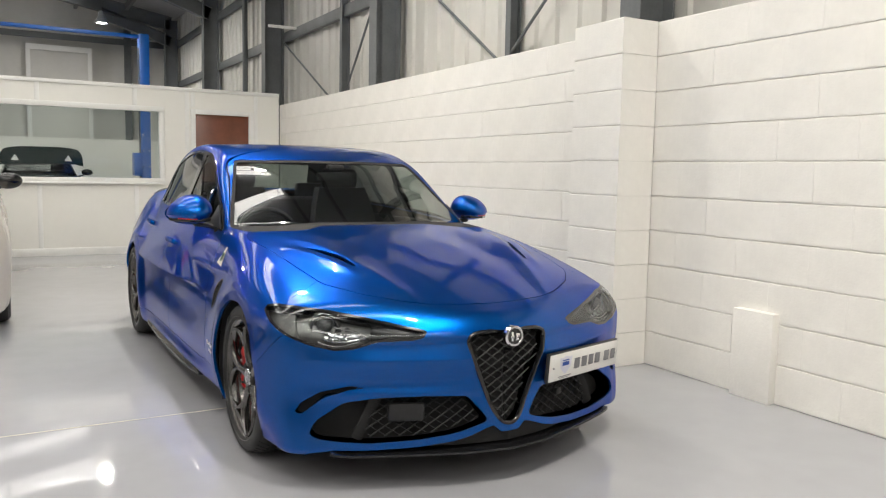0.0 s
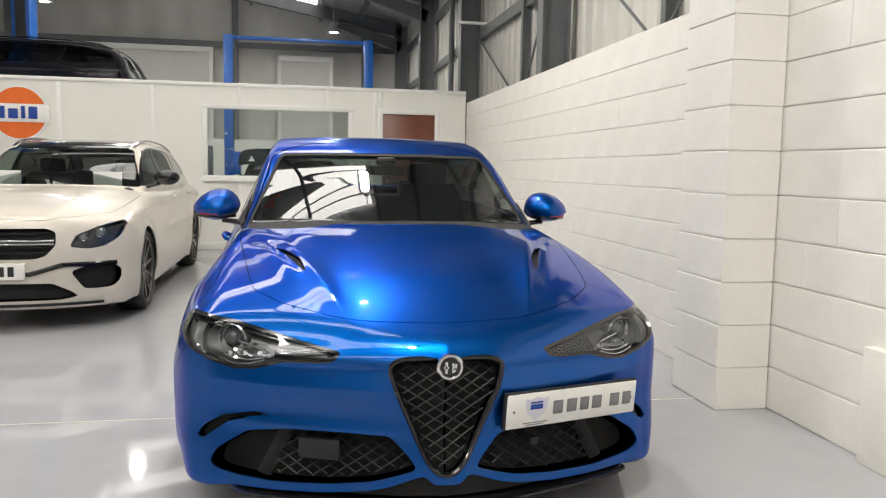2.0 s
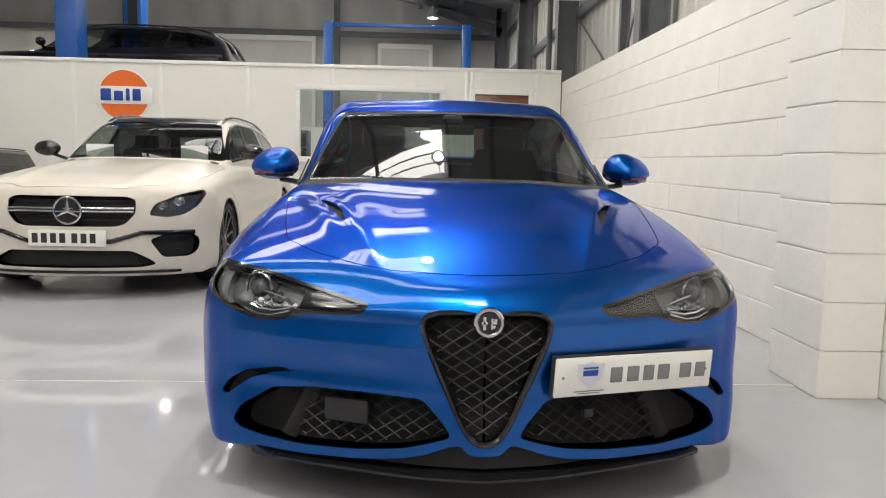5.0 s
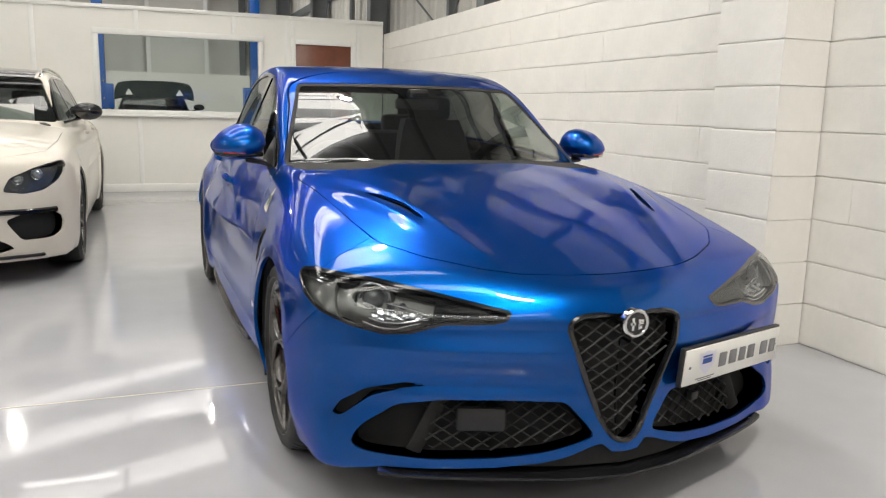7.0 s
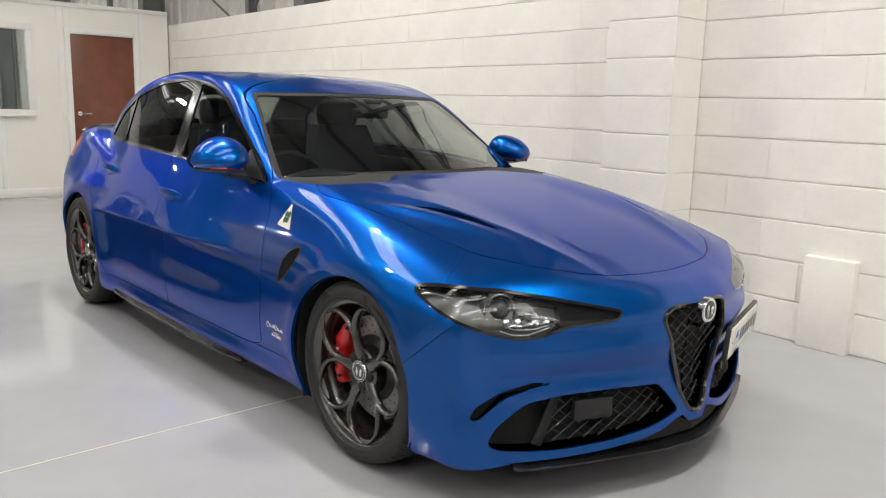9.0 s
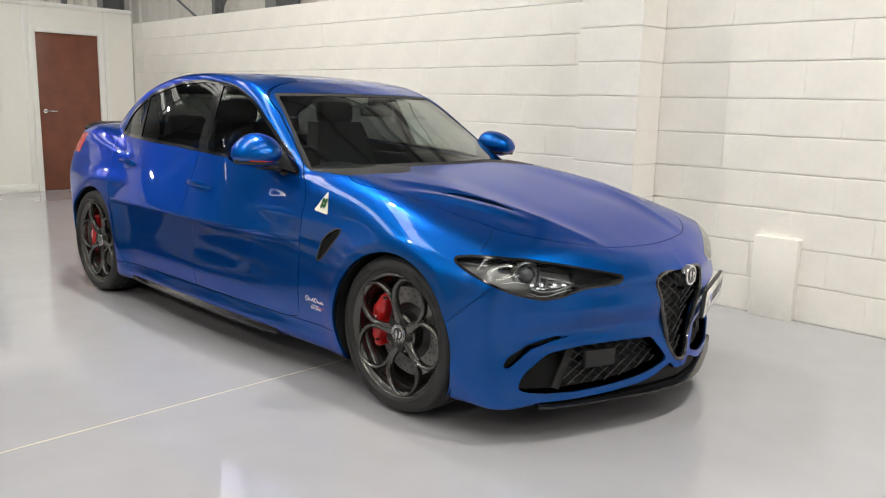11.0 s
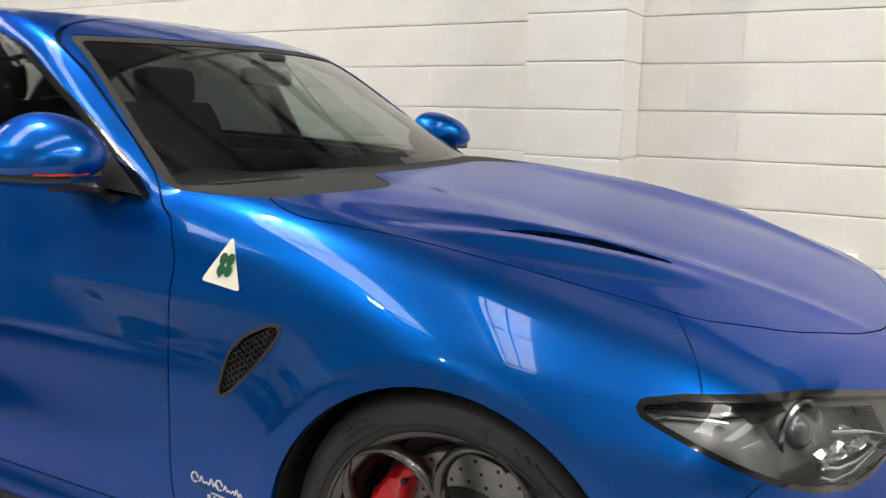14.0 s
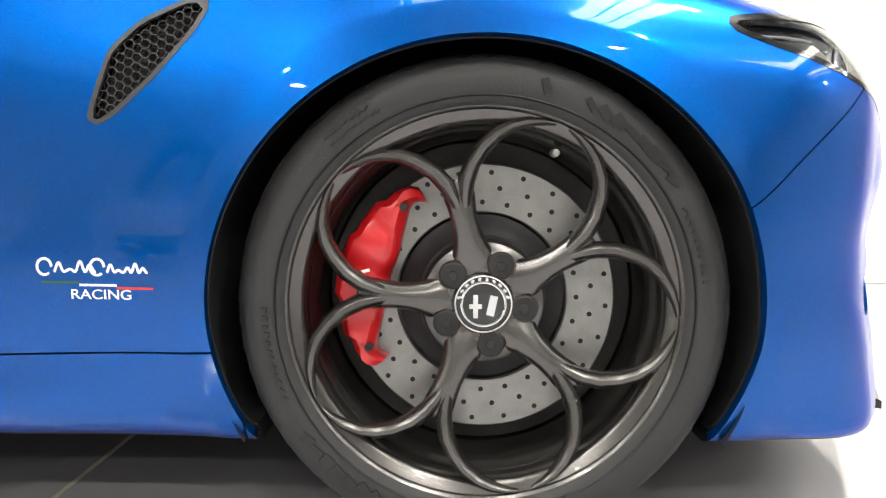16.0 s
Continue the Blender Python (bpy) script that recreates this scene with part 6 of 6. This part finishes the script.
def estate_car(name, paint, roof_mat, where, label, group="", detail=True):
    car = new(name)
    tagged(car, label, "car", group)
    b = lambda s: both(s)
    b(rest2_inner).moved(-0.02).build("inner_structure", UNDER, car, "", 0)
    b(rest2).build("body_shell", paint, car)
    b(pieces2["bonnet"]).build("bonnet", paint, car)
    b(pieces2["roof_panel"]).moved(0.001).build("roof_panel", roof_mat, car, "gloss black roof", 0.004)
    b(pieces2["windscreen"]).moved(-0.003).build("windscreen", TINT, car, "", 0.003)
    b(pieces2["rear_glass"]).moved(-0.003).build("rear_window", PRIVACY, car, "", 0.003)
    for s in each(pieces2["side_glass"]):
        edge = AREAS2[7][1](s.v)
        trim, inner = s.cut(-edge - 0.02)
        trim.moved(0.001).build("window_surround", BLACK_GLOSS, car, "", 0.008)
        front, back = inner.cut(ramp(inner.v, 2.62, 0.97, 2.72, 1.34))
        pillar, back = back.cut(ramp(back.v, 2.71, 0.97, 2.81, 1.34))
        pillar.build("centre_pillar", BLACK_GLOSS, car, "", 0.008)
        front.moved(-0.003).build("front_side_window", TINT, car, "", 0.003)
        rear, quarter = back.cut(ramp(back.v, 3.68, 1.0, 3.80, 1.34))
        bar_, quarter = quarter.cut(ramp(quarter.v, 3.72, 1.0, 3.84, 1.34))
        bar_.build("window_bar", BLACK_GLOSS, car, "", 0.008)
        rear.moved(-0.003).build("rear_side_window", PRIVACY, car, "", 0.003)
        quarter.moved(-0.003).build("quarter_window", PRIVACY, car, "", 0.003)
    grille = b(pieces2["grille"]).moved(-0.05).build("grille", UNDER, car, "dark grille with bright bars and a round star emblem", -0.045)
    for s in each(pieces2["intake"]):
        s.moved(-0.06).build("air_intake", UNDER, car, "black side air intake", -0.055)
    b(pieces2["lower_intake"]).moved(-0.06).build("lower_intake", UNDER, car, "", -0.055)
    for sgn, s in zip((-1, 1), each(pieces2["headlight"])):
        lamp = s.moved(-0.05).build("headlight", LAMP_INNER, car, "clear headlight with dark inside", -0.048)
        s.build("lens_cover", CLEAR, lamp, "", 0.004)
        for x, z in ((0.60, 0.655), (0.70, 0.68)):
            p = on2(sgn * x, z, -0.022)
            part("projector", lathe([(0, -0.012), (0.018, -0.009), (0.028, 0.004), (0.034, 0.002), (0.036, 0.012)], 24, "y", at=p), REFLECTOR, lamp)
        pts = [on2(sgn * x, z, -0.012) for x, z in ((0.565, 0.685), (0.62, 0.705), (0.70, 0.730), (0.77, 0.745))]
        part("lamp_brow", sweep(pts, 0.012, 0.012, (0, 0, 1), 6), REFLECTOR, lamp)
    for k, z in enumerate((0.55, 0.585, 0.65, 0.685)):
        w = 0.36 + 0.03 * k
        part("grille_slat", sweep([on2(x, z, -0.018) for x in np.linspace(-w, w, 17)], 0.012, 0.010, (0, 0, 1), 6), BLACK_GLOSS, grille)
    for z in (0.608, 0.630):
        part("grille_bar", sweep([on2(x, z, 0.004) for x in np.linspace(-0.43, 0.43, 19)], 0.020, 0.017, (0, 0, 1), 8), CHROME, grille, "bright double grille bar")
    c = on2(0, 0.615, 0.012)
    ring = [c + Vector((0.092 * math.cos(t), 0, 0.092 * math.sin(t))) for t in np.linspace(0, 2 * math.pi, 40, endpoint=False)]
    star = part("emblem_ring", sweep(ring, 0.016, 0.02, (0, -1, 0), 8, closed=True), CHROME, grille, "bright round emblem")
    part("emblem_field", lathe([(0, 0.004), (0.088, 0.004), (0.088, 0.02)], 36, "y", at=c), BLACK_GLOSS, star)
    for k in range(3):
        t = math.pi / 2 + k * 2 * math.pi / 3
        part("emblem_arm", sweep([c, c + Vector((0.088 * math.cos(t), 0, 0.088 * math.sin(t)))], [0.032, 0.006], [0.018, 0.008], (0, -1, 0), 6), CHROME, star)
    p = on2(0, 0.425, 0.012)
    holder = part("number_plate", box(-0.26, 0.26, -0.01, 0.03, -0.056, 0.056, 0.004), PLATE_WHITE, car, "white number plate with dark block marks")
    holder.location = p
    for i in range(7):
        x = -0.215 + 0.062 * i + (0.02 if i > 3 else 0)
        mk = box(x - 0.020, x + 0.020, -0.0125, -0.0095, -0.034, 0.034, 0.002)
        part("plate_mark", mk, BLACK_PLASTIC, holder)
    # bumper lines
    part("bumper_trim", sweep([on2(x, 0.40 - 0.0 * x + 0.06 * min(1, max(0, (abs(x) - 0.28) / 0.2)), 0.004) for x in np.linspace(-0.80, 0.80, 41)], 0.030, 0.034, (0, 0, 1), 6), BLACK_GLOSS, car)
    part("lower_lip", sweep([on2(x, 0.185, 0.012) for x in np.linspace(-0.72, 0.72, 33)], 0.03, 0.022, (0, 0, 1), 6), BLACK_GLOSS, car)
    for s in (-1, 1):
        bm = bmesh.new()
        bmesh.ops.create_uvsphere(bm, u_segments=24, v_segments=14, radius=1)
        bmesh.ops.transform(bm, matrix=Matrix.LocRotScale((s * 0.915, 1.80, 1.055), None, (0.115, 0.07, 0.07)), verts=bm.verts)
        m = part("door_mirror", bm, BLACK_GLOSS, car, "gloss black door mirror")
        part("mirror_foot", sweep([(s * 0.86, 1.80, 1.0), (s * 0.74, 1.78, 0.965)], 0.06, 0.03, (0, 0, 1), 8), BLACK_GLOSS, m)
        rail = [TREE2.ray_cast(Vector((s * 0.535, y, 2)), Vector((0, 0, -1)))[0] for y in np.linspace(2.3, 4.5, 14)]
        part("roof_rail", sweep([p_ + Vector((0, 0, 0.025 * max(math.sin(math.pi * i / 13), 0)**0.4)) for i, p_ in enumerate(rail)], 0.03, 0.026, (0, 0, 1), 8), BLACK_GLOSS, car)
        for y in (2.75, 3.75):
            q = TREE2.ray_cast(Vector((s * 1.4, y, 0.86)), Vector((-s, 0, 0)))[0]
            part("door_handle", sweep([q + Vector((0, -0.09, 0)), q + Vector((s * 0.02, -0.05, 0)), q + Vector((s * 0.02, 0.05, 0)), q + Vector((0, 0.09, 0))], 0.02, 0.03, (0, 0, 1), 8), paint, car)
    w0 = plain_wheel(car, ALLOY)
    w0.matrix_basis = pose(-0.865, AX1, 0.325)
    copy_thing(w0, pose(0.865, AX1, 0.325, 0, 0, 180)), copy_thing(w0, pose(-0.865, AX2, 0.325, 20)), copy_thing(w0, pose(0.865, AX2, 0.325, 10, 0, 180))
    part("underbody", box(-0.62, 0.62, 0.25, 4.6, 0.16, 0.30, 0.03), UNDER, car)
    part("cabin_floor", box(-0.7, 0.7, 1.4, 4.5, 0.3, 0.5), CABIN, car)
    part("dashboard", box(-0.68, 0.68, 1.55, 1.98, 0.55, 0.965, 0.06), CABIN, car)
    for x in (-0.36, 0.36):
        part("seat_back", box(x - 0.24, x + 0.24, 2.75, 2.88, 0.5, 1.08, 0.05), SEAT_LEATHER, car)
        part("headrest", box(x - 0.12, x + 0.12, 2.80, 2.89, 1.07, 1.22, 0.035), SEAT_LEATHER, car)
    part("rear_bench", box(-0.62, 0.62, 3.6, 3.75, 0.5, 1.1, 0.05), SEAT_LEATHER, car)
    car.matrix_basis = where
    return car


white_estate = estate_car("white_estate_car", PEARL, BLACK_GLOSS, pose(-2.56, 2.68, 0), "pearl white estate car with black roof and mirrors", "estate cars")
for s in (-1, 1):
    part("windscreen_card", box(s * 0.42 - 0.12, s * 0.42 + 0.12, 1.72, 1.73, 0.975, 1.10), WHITE_PRINT, white_estate, "white card behind the windscreen").matrix_basis = pose(0, 0, 0)
estate_car("dark_car", material("dark_grey_car_paint", (0.02, 0.02, 0.022), 0.25, coat=1.0, grain=0.1), BLACK_GLOSS, pose(-6.0, 4.3, 0) @ Matrix.Diagonal((1, 1, 0.75, 1)), "dark grey car parked beside the white estate", "estate cars")
estate_car("black_estate_car", DARK_CAR, BLACK_GLOSS, pose(-7.95, 11.3, 1.76, 0, 0, -90), "black estate car raised on the blue lift", "estate cars")
green = estate_car("dark_green_car", GREEN_CAR, GREEN_CAR, pose(-0.98, 13.6, 0), "dark green car in the workshop with its bonnet raised", "estate cars")
rows, bm = [], bmesh.new()
for i in range(9):
    u = i / 8
    rows.append([bm.verts.new((x * (0.86 - 0.10 * u**4), 0.62 + 0.10 * u - 0.05 * (x / 0.86)**2, 1.23 + 0.33 * u - 0.05 * (x / 0.86)**4)) for x in np.linspace(-0.86, 0.86, 15)])
for p, q in zip(rows, rows[1:]):
    for k in range(14):
        bm.faces.new((p[k], p[k + 1], q[k + 1], q[k]))
bmesh.ops.solidify(bm, geom=bm.faces[:], thickness=0.02)
lid = part("raised_bonnet", bm, GREEN_CAR, green, "raised dark green bonnet")
for s in (-1, 1):
    bm = bmesh.new()
    bm.faces.new([bm.verts.new((s * x, 0.585, z)) for x, z in ((0.40, 1.28), (0.54, 1.28), (0.47, 1.40))])
    part("bonnet_patch", bm, TRIM_WHITE, lid, "pale patch inside the bonnet")


# ---- wall blocks ----
variants = [block_mesh("block", BLOCK - 0.0012, 0.03, TALL, k) for k in range(6)]
rnd = random.Random(5)
far = []
for r in range(10):
    for k in range(-22, 18):
        y = (k + 0.5 * (r % 2)) * BLOCK + 0.2
        if y + BLOCK / 2 > 8.25 or (0.45 < y < 0.86):
            continue
        if y < -3.2:
            far.append((y, r))
            continue
        ob = new("block", rnd.choice(variants))
        ob.parent = wall_east
        ob.location = (rnd.uniform(-0.001, 0.001), y, r * TALL)
bm = bmesh.new()
for y, r in far:
    box(0.001, 0.03, y - BLOCK / 2 + 0.001, y + BLOCK / 2 - 0.001, r * TALL + 0.004, (r + 1) * TALL - 0.004, 0, bm)
ob = part("far_blocks", bm, WALL_PAINT, wall_east)
ob["kind"] = "stuff"
pier_block = [block_mesh("pier_block", 0.462, 0.278, TALL, 40 + k) for k in range(3)]
for r in range(10):
    ob = new("block", pier_block[r % 3])
    ob.parent = wall_pier
    ob.location = (rnd.uniform(-0.001, 0.001), rnd.uniform(-0.001, 0.001), r * TALL)
